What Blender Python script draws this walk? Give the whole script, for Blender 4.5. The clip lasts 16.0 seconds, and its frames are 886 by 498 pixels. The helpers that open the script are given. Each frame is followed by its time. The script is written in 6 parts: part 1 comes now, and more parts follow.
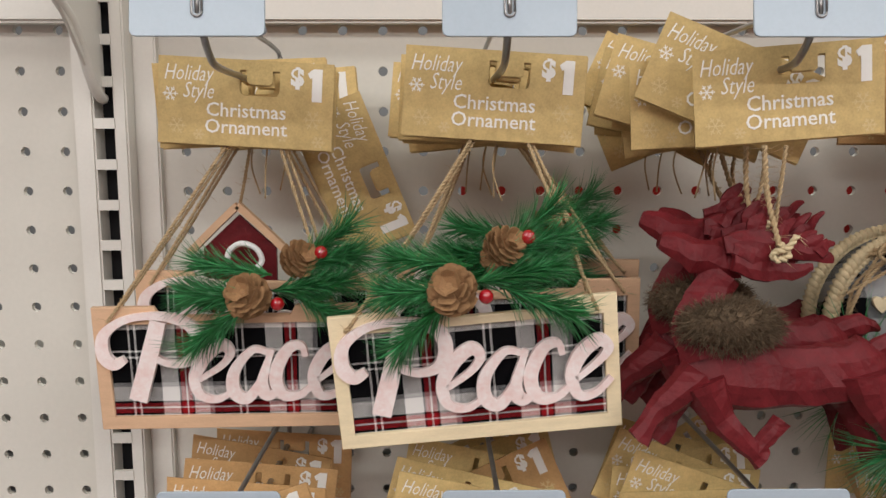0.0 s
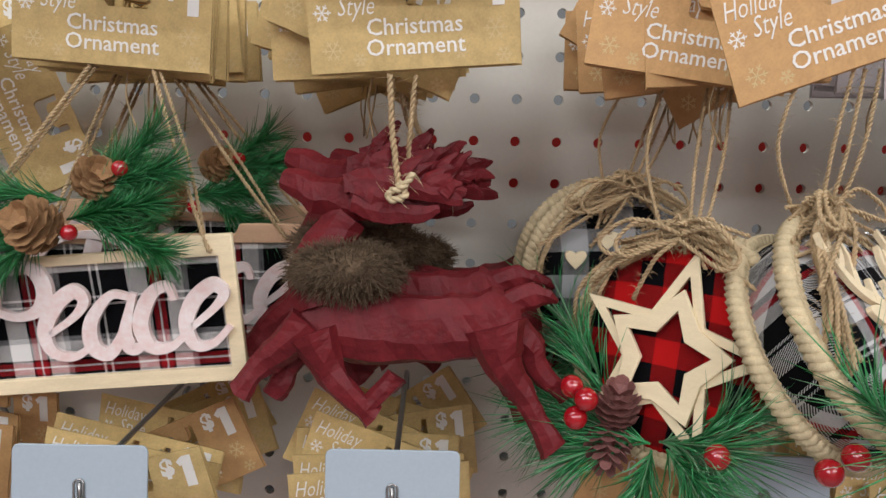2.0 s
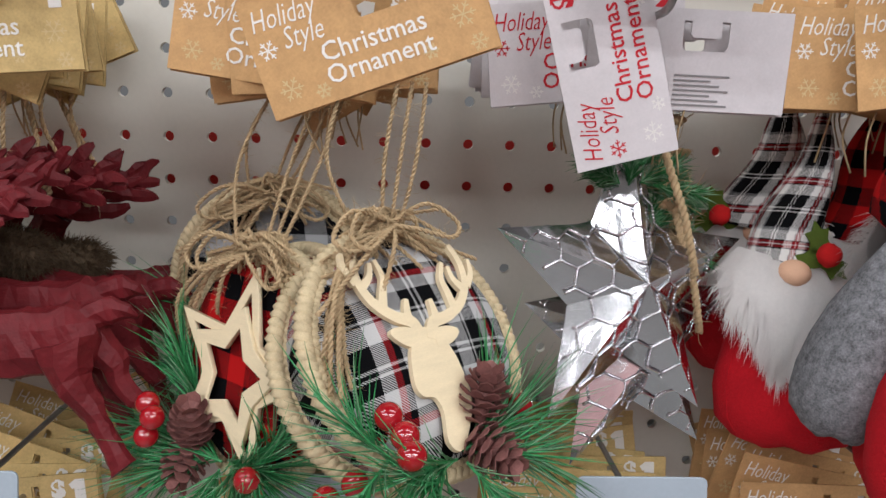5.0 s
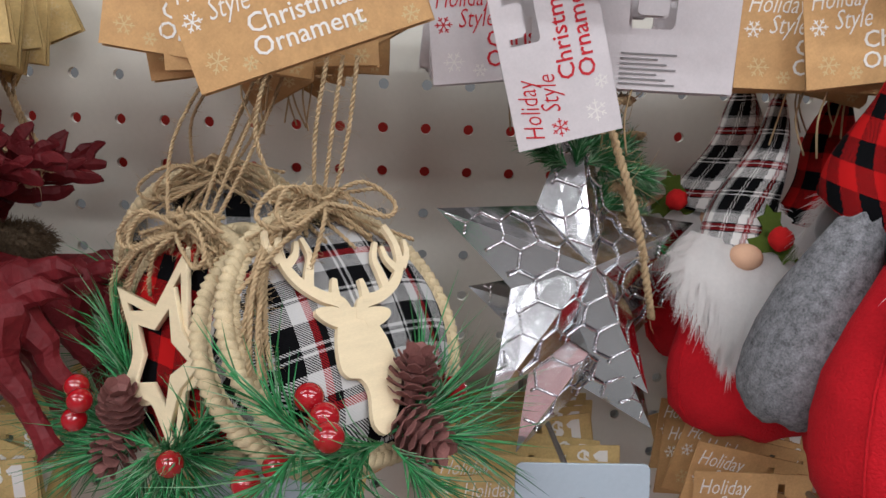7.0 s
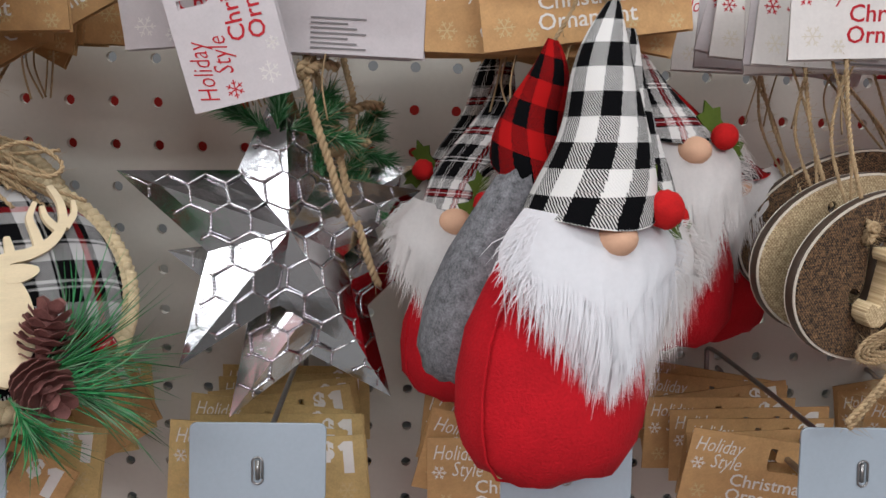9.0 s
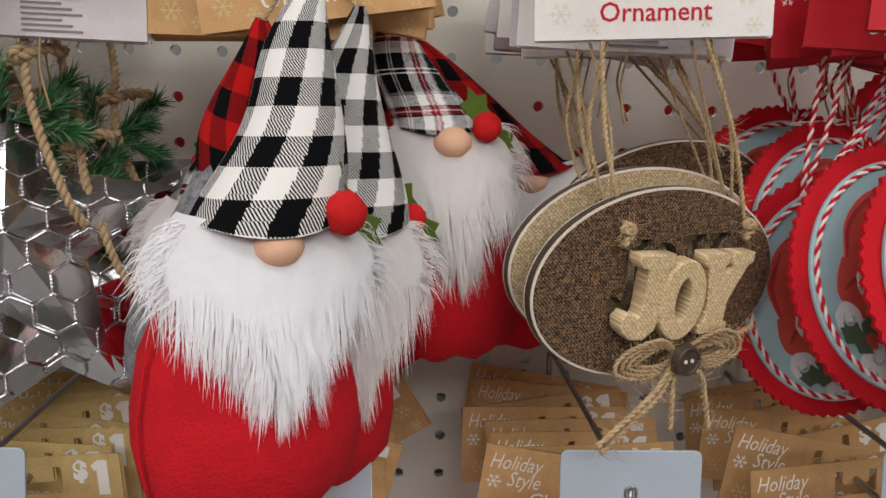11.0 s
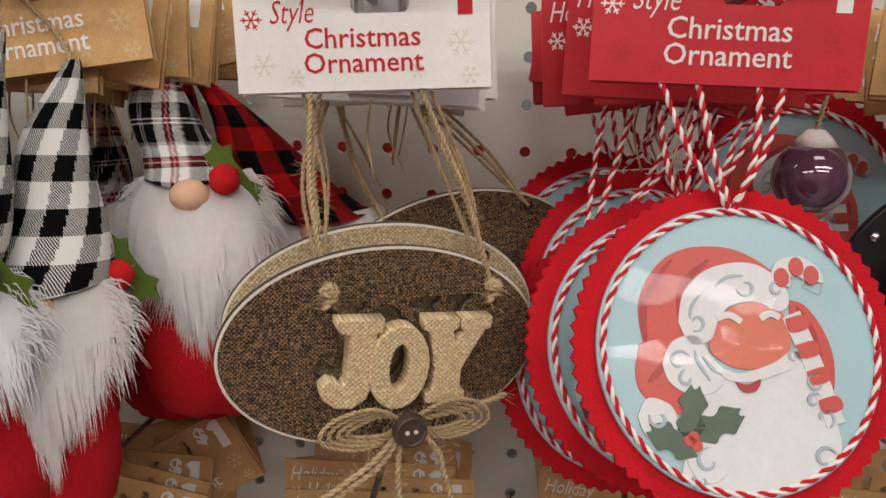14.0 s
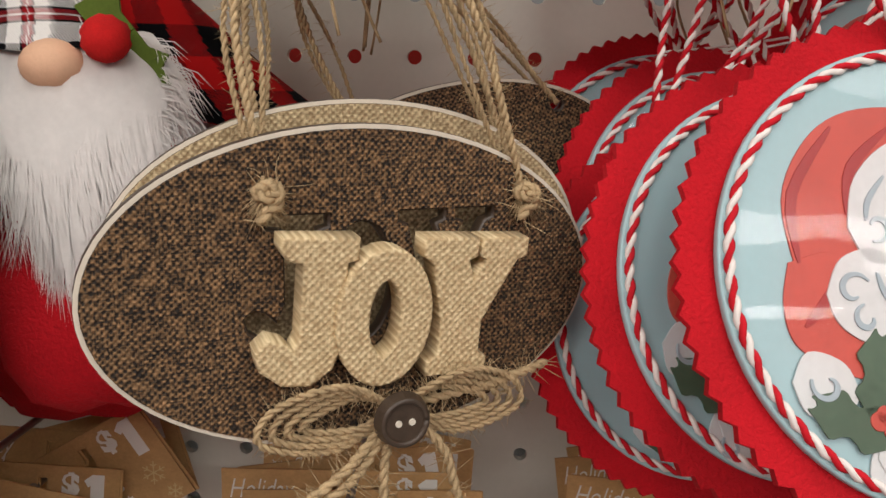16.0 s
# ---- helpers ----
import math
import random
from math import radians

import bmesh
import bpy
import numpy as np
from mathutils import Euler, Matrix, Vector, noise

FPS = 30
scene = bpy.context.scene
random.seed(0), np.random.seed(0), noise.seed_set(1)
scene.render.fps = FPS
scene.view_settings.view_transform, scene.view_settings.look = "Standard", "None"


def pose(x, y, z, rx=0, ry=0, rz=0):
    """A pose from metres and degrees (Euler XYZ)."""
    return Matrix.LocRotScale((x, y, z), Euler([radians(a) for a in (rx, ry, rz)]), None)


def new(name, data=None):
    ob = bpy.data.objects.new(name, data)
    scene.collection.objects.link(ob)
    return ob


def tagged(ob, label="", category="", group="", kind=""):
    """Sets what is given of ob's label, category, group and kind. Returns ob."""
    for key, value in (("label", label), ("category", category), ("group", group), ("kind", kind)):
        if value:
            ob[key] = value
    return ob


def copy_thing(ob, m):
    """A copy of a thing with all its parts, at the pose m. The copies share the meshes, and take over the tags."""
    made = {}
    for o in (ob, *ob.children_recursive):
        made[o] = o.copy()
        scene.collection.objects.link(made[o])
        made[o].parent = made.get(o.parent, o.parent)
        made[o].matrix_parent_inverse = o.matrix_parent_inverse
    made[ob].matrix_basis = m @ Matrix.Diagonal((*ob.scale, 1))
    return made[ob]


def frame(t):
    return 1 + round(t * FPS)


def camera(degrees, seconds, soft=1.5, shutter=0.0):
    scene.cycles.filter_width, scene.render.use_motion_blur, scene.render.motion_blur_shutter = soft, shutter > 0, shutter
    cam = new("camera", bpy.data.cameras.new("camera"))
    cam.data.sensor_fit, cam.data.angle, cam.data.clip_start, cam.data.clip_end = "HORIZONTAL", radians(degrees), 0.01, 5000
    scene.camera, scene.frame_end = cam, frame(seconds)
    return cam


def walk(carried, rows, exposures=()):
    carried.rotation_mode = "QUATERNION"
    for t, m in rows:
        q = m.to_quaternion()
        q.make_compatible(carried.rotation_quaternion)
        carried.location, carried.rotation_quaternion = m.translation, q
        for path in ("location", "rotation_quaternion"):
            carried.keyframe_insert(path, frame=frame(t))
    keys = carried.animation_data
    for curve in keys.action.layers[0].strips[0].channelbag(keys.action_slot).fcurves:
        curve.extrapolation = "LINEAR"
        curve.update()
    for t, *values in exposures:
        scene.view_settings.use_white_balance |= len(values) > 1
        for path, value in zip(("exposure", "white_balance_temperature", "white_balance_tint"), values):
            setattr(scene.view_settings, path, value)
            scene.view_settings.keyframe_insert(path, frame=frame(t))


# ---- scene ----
# metres; x along the display, y towards the pegboard (its face is y = 0), ROW is the height of the pegboard row the path is keyed to
ROW = 1.35
cam = camera(57.90, 16.0)
PATH = [
    (0, -0.0177, -0.5212, 0.0322, -0.56, -7.68, 0.02),
    (0.5, 0.0256, -0.5273, 0.0345, 0.54, -8.05, -0.50),
    (1, 0.0580, -0.5233, 0.0294, 0.55, -8.26, -0.73),
    (1.5, 0.1034, -0.5017, 0.0193, 0.15, -8.60, -0.99),
    (2, 0.1543, -0.4930, 0.0109, -0.53, -9.02, -1.27),
    (2.5, 0.2114, -0.4913, -0.0027, -0.96, -9.61, -1.07),
    (3, 0.2420, -0.4537, 0.0038, -1.91, -10.52, -1.06),
    (3.5, 0.2542, -0.4223, -0.0005, -2.47, -11.26, -1.07),
    (4, 0.2757, -0.4492, 0.0204, -2.70, -11.69, -1.28),
    (4.5, 0.3106, -0.4781, 0.0331, -2.49, -11.60, -1.56),
    (4.7, 0.3151, -0.4836, 0.0331, -2.39, -11.38, -1.70),
    (6.8, 0.3416, -0.4859, 0.0298, -2.39, -11.60, -1.98),
    (7, 0.3446, -0.4791, 0.0252, -2.43, -11.50, -2.01),
    (7.5, 0.3675, -0.4524, 0.0197, -2.59, -11.53, -2.11),
    (8, 0.4004, -0.4454, 0.0164, -2.65, -11.36, -2.18),
    (8.5, 0.4444, -0.4660, 0.0151, -2.91, -11.24, -2.17),
    (9, 0.4732, -0.4907, 0.0136, -3.05, -11.35, -1.87),
    (9.2, 0.4873, -0.5017, 0.0136, -3.14, -11.44, -1.72),
    (11.3, 0.6075, -0.4539, 0.0194, -2.51, -12.55, -1.60),
    (11.5, 0.6263, -0.4490, 0.0245, -1.85, -12.62, -1.66),
    (12, 0.6608, -0.4378, 0.0280, -0.09, -12.41, -1.77),
    (12.5, 0.6792, -0.4392, 0.0300, 1.65, -12.10, -1.79),
    (13, 0.6936, -0.4480, 0.0344, 2.96, -11.80, -1.64),
    (13.5, 0.7086, -0.4542, 0.0371, 3.58, -11.46, -1.48),
    (14, 0.7184, -0.4439, 0.0325, 3.57, -11.24, -1.36),
    (14.5, 0.7154, -0.4136, 0.0181, 3.27, -11.11, -1.28),
    (15, 0.6999, -0.3765, 0.0024, 2.63, -11.01, -1.27),
    (15.5, 0.6968, -0.3554, -0.0092, 1.77, -10.97, -1.19),
    (16, 0.7030, -0.3463, -0.0152, 0.82, -10.92, -1.04),
]
walk(cam, [(t, pose(x, y, z + ROW, 90 + pitch, roll, yaw)) for t, x, y, z, yaw, pitch, roll in PATH],
     [(0, 0.05, 6350, 10), (2.5, 0.15, 6000, 10), (8, 0.0, 5950, 10), (9, -0.1, 6000, 10), (11.5, -0.1, 6400, 10), (14, -0.15, 6600, 10), (16, 0.05, 6600, 10)])

# ---- light: cool white ceiling strips over the aisle, dim grey surroundings ----
world = bpy.data.worlds.new("store")
world.use_nodes = True
world.node_tree.nodes["Background"].inputs[0].default_value = (0.9, 0.93, 1.0, 1)
world.node_tree.nodes["Background"].inputs[1].default_value = 0.15
scene.world = world
scene.view_settings.exposure = 0.0


def strip_lamp(x, y, z, watts, length=2.4, width=0.35):
    data = bpy.data.lights.new("ceiling_strip_lamp", "AREA")
    data.shape, data.size, data.size_y, data.energy, data.color = "RECTANGLE", length, width, watts, (1.0, 0.985, 0.95)
    ob = new("ceiling_strip_lamp", data)
    ob.matrix_world = pose(x, y, z)
    return ob


for lx in (-1.4, 1.6):
    strip_lamp(lx, -0.85, 2.93, 17)
    strip_lamp(lx, -2.3, 2.93, 42)
    strip_lamp(lx, -3.6, 2.93, 64)
strip_lamp(0.2, 0.95, 2.93, 30)

# ---- mesh helpers ----


def Z(x, y, z):
    return Vector((x, y, z + ROW))


def part(name, data, material, parent=None, label="", smooth=False, m=None):
    """One mesh object out of a bmesh or mesh, under a thing or a part."""
    if isinstance(data, bmesh.types.BMesh):
        me = bpy.data.meshes.new(name)
        data.to_mesh(me)
        data.free()
    else:
        me = data
    if material is not None:
        mats = material if isinstance(material, (list, tuple)) else [material]
        if not len(me.materials):
            for q in mats:
                me.materials.append(q)
    if smooth:
        for p in me.polygons:
            p.use_smooth = True
    ob = new(name, me)
    if parent is not None:
        ob.parent = parent
    if m is not None:
        ob.matrix_basis = m
    if label:
        ob["label"] = label
    return ob


def thing(name, label, category, group="", m=None):
    ob = new(name)
    ob.empty_display_size = 0.01
    if m is not None:
        ob.matrix_basis = m
    return tagged(ob, label, category, group)


def box(bm, x0, x1, y0, y1, z0, z1, bevel=0.0, mat=0):
    vs = [bm.verts.new(p) for p in ((x0, y0, z0), (x1, y0, z0), (x1, y1, z0), (x0, y1, z0), (x0, y0, z1), (x1, y0, z1), (x1, y1, z1), (x0, y1, z1))]
    fs = [bm.faces.new([vs[i] for i in q]) for q in ((3, 2, 1, 0), (4, 5, 6, 7), (0, 1, 5, 4), (1, 2, 6, 5), (2, 3, 7, 6), (3, 0, 4, 7))]
    for q in fs:
        q.material_index = mat
    if bevel:
        edges = list({e for q in fs for e in q.edges})
        bmesh.ops.bevel(bm, geom=edges, offset=bevel, segments=2, affect="EDGES")
    return bm


def smooth_line(pts, n=6):
    """A Catmull-Rom line through the points."""
    P = [Vector(p) for p in pts]
    out = []
    for i in range(len(P) - 1):
        a, b, c, d = P[max(i - 1, 0)], P[i], P[i + 1], P[min(i + 2, len(P) - 1)]
        for k in range(n):
            t = k / n
            out.append(0.5 * ((2 * b) + (c - a) * t + (2 * a - 5 * b + 4 * c - d) * t * t + (3 * b - a - 3 * c + d) * t ** 3))
    out.append(P[-1])
    return out


def tube(bm, pts, r, sides=6, mat=0, caps=True, squash=1.0, up=None):
    """A tube along a line; r is a number or a function of 0..1."""
    pts = [Vector(p) for p in pts]
    n = len(pts)
    rings = []
    for i, p in enumerate(pts):
        d = (pts[min(i + 1, n - 1)] - pts[max(i - 1, 0)])
        d = d.normalized() if d.length > 1e-9 else Vector((0, 0, 1))
        if up is None:
            up = d.orthogonal().normalized()
        up = up - d * up.dot(d)
        up = up.normalized() if up.length > 1e-6 else d.orthogonal().normalized()
        side = d.cross(up)
        q = r(i / max(n - 1, 1)) if callable(r) else r
        rings.append([bm.verts.new(p + (up * math.cos(a) * squash + side * math.sin(a)) * q) for a in (2 * math.pi * k / sides for k in range(sides))])
    for a, b in zip(rings, rings[1:]):
        for k in range(sides):
            f = bm.faces.new((a[k], a[(k + 1) % sides], b[(k + 1) % sides], b[k]))
            f.material_index, f.smooth = mat, True
    if caps:
        for ring, flip in ((rings[0], True), (rings[-1], False)):
            f = bm.faces.new(list(reversed(ring)) if flip else ring)
            f.material_index = mat
    return bm


def twist(bm, pts, r, pitch, plies=2, sides=5, mats=(0, 0), fuzz=0, rng=random):
    """A twisted cord: plies wound round a line, with stray hairs."""
    line = [Vector(p) for p in pts]
    total = [0.0]
    for a, b in zip(line, line[1:]):
        total.append(total[-1] + (b - a).length)
    step = pitch / 6
    m = max(int(total[-1] / step), 3)
    even, seg = [], 0
    for k in range(m + 1):
        s = total[-1] * k / m
        while seg < len(total) - 2 and total[seg + 1] < s:
            seg += 1
        u = (s - total[seg]) / max(total[seg + 1] - total[seg], 1e-9)
        even.append((line[seg].lerp(line[seg + 1], u), s))
    up = None
    frames = []
    for i, (p, s) in enumerate(even):
        d = even[min(i + 1, m)][0] - even[max(i - 1, 0)][0]
        d = d.normalized() if d.length > 1e-9 else Vector((0, 0, 1))
        up = d.orthogonal().normalized() if up is None else up
        up = up - d * up.dot(d)
        up = up.normalized() if up.length > 1e-6 else d.orthogonal().normalized()
        frames.append((p, s, up.copy(), d.cross(up)))
    for j in range(plies):
        ph = 2 * math.pi * j / plies
        tube(bm, [p + (u * math.cos(2 * math.pi * s / pitch + ph) + v * math.sin(2 * math.pi * s / pitch + ph)) * r * 0.5 for p, s, u, v in frames], r * 0.62, sides, mats[j % len(mats)])
    for k in range(int(fuzz * total[-1])):
        p, s, u, v = rng.choice(frames)
        a = rng.uniform(0, 6.28)
        w = u * math.cos(a) + v * math.sin(a)
        tip = p + w * r * rng.uniform(2.0, 5.0) + Vector((rng.uniform(-1, 1), rng.uniform(-1, 1), rng.uniform(-1, 1))) * r * 3
        blade(bm, p + w * r * 0.6, (p + w * r * 2 + tip) / 2, tip, r * 0.09, mats[0])
    return bm


def blade(bm, a, b, c, w, mat=0):
    """A thin three-sided hair or needle through three points, tapering to its tip."""
    d = (c - a).normalized()
    s = d.orthogonal().normalized()
    t = d.cross(s)
    dirs = (s, s * -0.5 + t * 0.866, s * -0.5 - t * 0.866)
    A = [bm.verts.new(a + q * w) for q in dirs]
    B = [bm.verts.new(b + q * w * 0.8) for q in dirs]
    tip = bm.verts.new(c)
    for k in range(3):
        f = bm.faces.new((A[k], A[(k + 1) % 3], B[(k + 1) % 3], B[k]))
        g = bm.faces.new((B[k], B[(k + 1) % 3], tip))
        f.material_index = g.material_index = mat
        f.smooth = g.smooth = True


def hair(bm, a, b, c, w, out, mat=0):
    """A soft fur strand through three points, broad side turned outwards, tapering to its tip."""
    s = (c - a).cross(out)
    s = s.normalized() * w if s.length > 1e-9 else Vector((w, 0, 0))
    va, vb, vc, vd = bm.verts.new(a - s), bm.verts.new(a + s), bm.verts.new(b + s * 0.8), bm.verts.new(b - s * 0.8)
    tip = bm.verts.new(c)
    for q in ((va, vb, vc, vd), (vd, vc, tip)):
        f = bm.faces.new(q)
        f.normal_update()
        if f.normal.dot(out) < 0:
            f.normal_flip()
        f.material_index, f.smooth = mat, True


def ball(bm, c, rx, ry=None, rz=None, seg=16, rings=10, mat=0, m=None):
    ry, rz = ry or rx, rz or rx
    got = bmesh.ops.create_uvsphere(bm, u_segments=seg, v_segments=rings, radius=1, matrix=Matrix.Translation(c) @ (m or Matrix()) @ Matrix.Diagonal((rx, ry, rz, 1)))
    for v in got["verts"]:
        for f in v.link_faces:
            f.material_index, f.smooth = mat, True
    return got["verts"]


def flat(loops, thick, bevel=0.0, res=2):
    """A sheet in the x-z plane, facing -y, out of closed outlines; inner outlines are holes."""
    cu = bpy.data.curves.new("sheet", "CURVE")
    cu.dimensions, cu.fill_mode, cu.extrude, cu.bevel_depth, cu.bevel_resolution = "2D", "BOTH", thick / 2 - bevel, bevel, 1
    for loop in loops:
        sp = cu.splines.new("POLY")
        sp.points.add(len(loop) - 1)
        for q, p in zip(sp.points, loop):
            q.co = (p[0], p[1], 0, 1)
        sp.use_cyclic_u = True
    return curve_mesh(cu)


def curve_mesh(cu):
    ob = bpy.data.objects.new("sheet", cu)
    scene.collection.objects.link(ob)
    dg = bpy.context.evaluated_depsgraph_get()
    dg.update()
    me = bpy.data.meshes.new_from_object(ob.evaluated_get(dg))
    me.materials.clear()
    bpy.data.objects.remove(ob)
    bpy.data.curves.remove(cu)
    me.transform(Matrix.Rotation(math.pi / 2, 4, "X"))
    uv = me.uv_layers.new(name="metres") if not me.uv_layers else me.uv_layers[0]
    for lp in me.loops:
        co = me.vertices[lp.vertex_index].co
        uv.data[lp.index].uv = (co.x, co.z)
    return me


def words(text, size, x=0.0, z=0.0, align="LEFT", bold=0.0, shear=0.0, depth=0.00012, width=1.0):
    """Raised lettering in the x-z plane, facing -y."""
    cu = bpy.data.curves.new("words", "FONT")
    cu.body, cu.size, cu.align_x, cu.offset, cu.shear, cu.extrude, cu.resolution_u = text, size, align, bold, shear, depth, 2
    cu.space_line = 0.95
    me = curve_mesh(cu)
    me.transform(Matrix.Translation((x, 0, z)) @ Matrix.Diagonal((width, 1, 1, 1)))
    return me


def joined(name, meshes):
    bm = bmesh.new()
    for me in meshes:
        bm.from_mesh(me)
        bpy.data.meshes.remove(me)
    out = bpy.data.meshes.new(name)
    bm.to_mesh(out)
    bm.free()
    return out


def ring(rx, rz, n=48, cx=0.0, cz=0.0, jag=0.0):
    return [(cx + rx * (1 + jag * (k % 2)) * math.cos(2 * math.pi * k / n), cz + rz * (1 + jag * (k % 2)) * math.sin(2 * math.pi * k / n)) for k in range(n)]


def stroke(pts, w0, w1=None, n=6):
    """The outline of a pen stroke through 2D points; widths at its start and end, or a function."""
    L = smooth_line([(x, z, 0) for x, z in pts], n)
    wf = w0 if callable(w0) else (lambda t: w0 + ((w1 if w1 is not None else w0) - w0) * t)
    left, right = [], []
    for i, p in enumerate(L):
        d = (L[min(i + 1, len(L) - 1)] - L[max(i - 1, 0)]).normalized()
        s = Vector((-d.y, d.x, 0)) * wf(i / (len(L) - 1)) / 2
        left.append(((p + s).x, (p + s).y))
        right.append(((p - s).x, (p - s).y))
    return left + right[::-1]

# ---- materials ----


def nodes_of(name):
    m = bpy.data.materials.new(name)
    m.use_nodes = True
    nt = m.node_tree
    return m, nt, nt.nodes["Principled BSDF"]


def math_node(nt, op, a, b=None, c=None):
    n = nt.nodes.new("ShaderNodeMath")
    n.operation = op
    for i, v in enumerate((a, b, c)):
        if v is None:
            continue
        if isinstance(v, (int, float)):
            n.inputs[i].default_value = v
        else:
            nt.links.new(v, n.inputs[i])
    return n.outputs[0]


def mix_node(nt, fac, a, b, blend="MIX"):
    n = nt.nodes.new("ShaderNodeMix")
    n.data_type, n.blend_type = "RGBA", blend
    for i, v in ((0, fac), (6, a), (7, b)):
        if isinstance(v, (int, float)):
            n.inputs[i].default_value = v
        elif isinstance(v, tuple):
            n.inputs[i].default_value = (*v[:3], 1)
        else:
            nt.links.new(v, n.inputs[i])
    return n.outputs[2]


def noise_node(nt, coord, scale, detail=4.0, rough=0.6):
    n = nt.nodes.new("ShaderNodeTexNoise")
    n.inputs["Scale"].default_value, n.inputs["Detail"].default_value, n.inputs["Roughness"].default_value = scale, detail, rough
    nt.links.new(coord, n.inputs["Vector"])
    return n.outputs[0]


def bump_node(nt, bsdf, height, strength, dist):
    b = nt.nodes.new("ShaderNodeBump")
    b.inputs["Strength"].default_value, b.inputs["Distance"].default_value = strength, dist
    nt.links.new(height, b.inputs["Height"])
    nt.links.new(b.outputs[0], bsdf.inputs["Normal"])


def plain(name, color, rough=0.6, metal=0.0, vary=0.15, big=25.0, fine=600.0, bump=0.15, dist=0.0004, sheen=0.0, coat=0.0, stretch=None, random_tone=0.0, dark=None):
    """A surface with variation at two scales and a fine relief, sized in metres."""
    m, nt, bs = nodes_of(name)
    co = nt.nodes.new("ShaderNodeTexCoord").outputs["Object"]
    if stretch:
        mp = nt.nodes.new("ShaderNodeMapping")
        mp.inputs["Scale"].default_value = stretch
        nt.links.new(co, mp.inputs[0])
        co = mp.outputs[0]
    a, b = noise_node(nt, co, big), noise_node(nt, co, fine, 2)
    lo = tuple(c * (1 - vary) for c in color) if dark is None else dark
    hi = tuple(min(c * (1 + vary), 1) for c in color)
    f = math_node(nt, "MULTIPLY_ADD", math_node(nt, "ADD", math_node(nt, "MULTIPLY", a, 0.6), math_node(nt, "MULTIPLY", b, 0.4)), 2.2, -0.6)
    col = mix_node(nt, math_node(nt, "MINIMUM", math_node(nt, "MAXIMUM", f, 0), 1), lo, hi)
    if random_tone:
        oi = nt.nodes.new("ShaderNodeObjectInfo").outputs["Random"]
        k = math_node(nt, "MULTIPLY_ADD", oi, 2 * random_tone, 1 - random_tone)
        cc = nt.nodes.new("ShaderNodeCombineXYZ")
        for i in range(3):
            nt.links.new(k, cc.inputs[i])
        col = mix_node(nt, 1.0, col, cc.outputs[0], "MULTIPLY")
    nt.links.new(col, bs.inputs["Base Color"])
    nt.links.new(math_node(nt, "MULTIPLY_ADD", a, 0.25 * rough, rough * 0.87), bs.inputs["Roughness"])
    bs.inputs["Metallic"].default_value = metal
    bs.inputs["Specular IOR Level"].default_value = 0.5 if rough < 0.5 else 0.18
    bs.inputs["Sheen Weight"].default_value = sheen
    bs.inputs["Coat Weight"].default_value = coat
    bs.inputs["Coat Roughness"].default_value = 0.08
    if bump:
        bump_node(nt, bs, b, bump, dist)
    return m


def banded(nt, coord, period, stops):
    """A colour out of stripes: stops of (start 0..1, colour) along a coordinate in metres."""
    r = nt.nodes.new("ShaderNodeValToRGB")
    r.color_ramp.interpolation = "CONSTANT"
    els = r.color_ramp.elements
    while len(els) < len(stops):
        els.new(0.5)
    for e, (p, c) in zip(els, stops):
        e.position, e.color = p, (*c, 1)
    nt.links.new(math_node(nt, "FRACT", math_node(nt, "DIVIDE", math_node(nt, "ADD", coord, 50 * period), period)), r.inputs[0])
    return r.outputs[0]


def woven(name, period, warp, weft=None, thread=0.0010, shift=(0.0, 0.0), rough=0.9):
    """Twill cloth: warp and weft stripes seen through a diagonal weave. Coordinates are UV in metres."""
    m, nt, bs = nodes_of(name)
    uv = nt.nodes.new("ShaderNodeTexCoord").outputs["UV"]
    sp = nt.nodes.new("ShaderNodeSeparateXYZ")
    nt.links.new(uv, sp.inputs[0])
    wob = noise_node(nt, uv, 40.0, 2)
    u = math_node(nt, "ADD", sp.outputs[0], math_node(nt, "MULTIPLY_ADD", wob, 0.0008, shift[0]))
    v = math_node(nt, "ADD", sp.outputs[1], math_node(nt, "MULTIPLY_ADD", wob, -0.0008, shift[1]))
    a, b = banded(nt, u, period, warp), banded(nt, v, period, weft or warp)
    diag = math_node(nt, "FRACT", math_node(nt, "ADD", math_node(nt, "DIVIDE", math_node(nt, "ADD", u, v), thread), 900))
    col = mix_node(nt, math_node(nt, "GREATER_THAN", diag, 0.5), a, b)
    col = mix_node(nt, 0.2, col, mix_node(nt, 1.0, a, b, "MULTIPLY"))
    fine = noise_node(nt, uv, 1500.0, 2)
    col = mix_node(nt, 0.35, col, mix_node(nt, fine, (0.45, 0.45, 0.45), (1, 1, 1)), "MULTIPLY")
    nt.links.new(col, bs.inputs["Base Color"])
    bs.inputs["Roughness"].default_value, bs.inputs["Specular IOR Level"].default_value = rough, 0.06
    bump_node(nt, bs, math_node(nt, "ADD", math_node(nt, "PINGPONG", diag, 0.5), fine), 0.35, 0.0004)
    return m


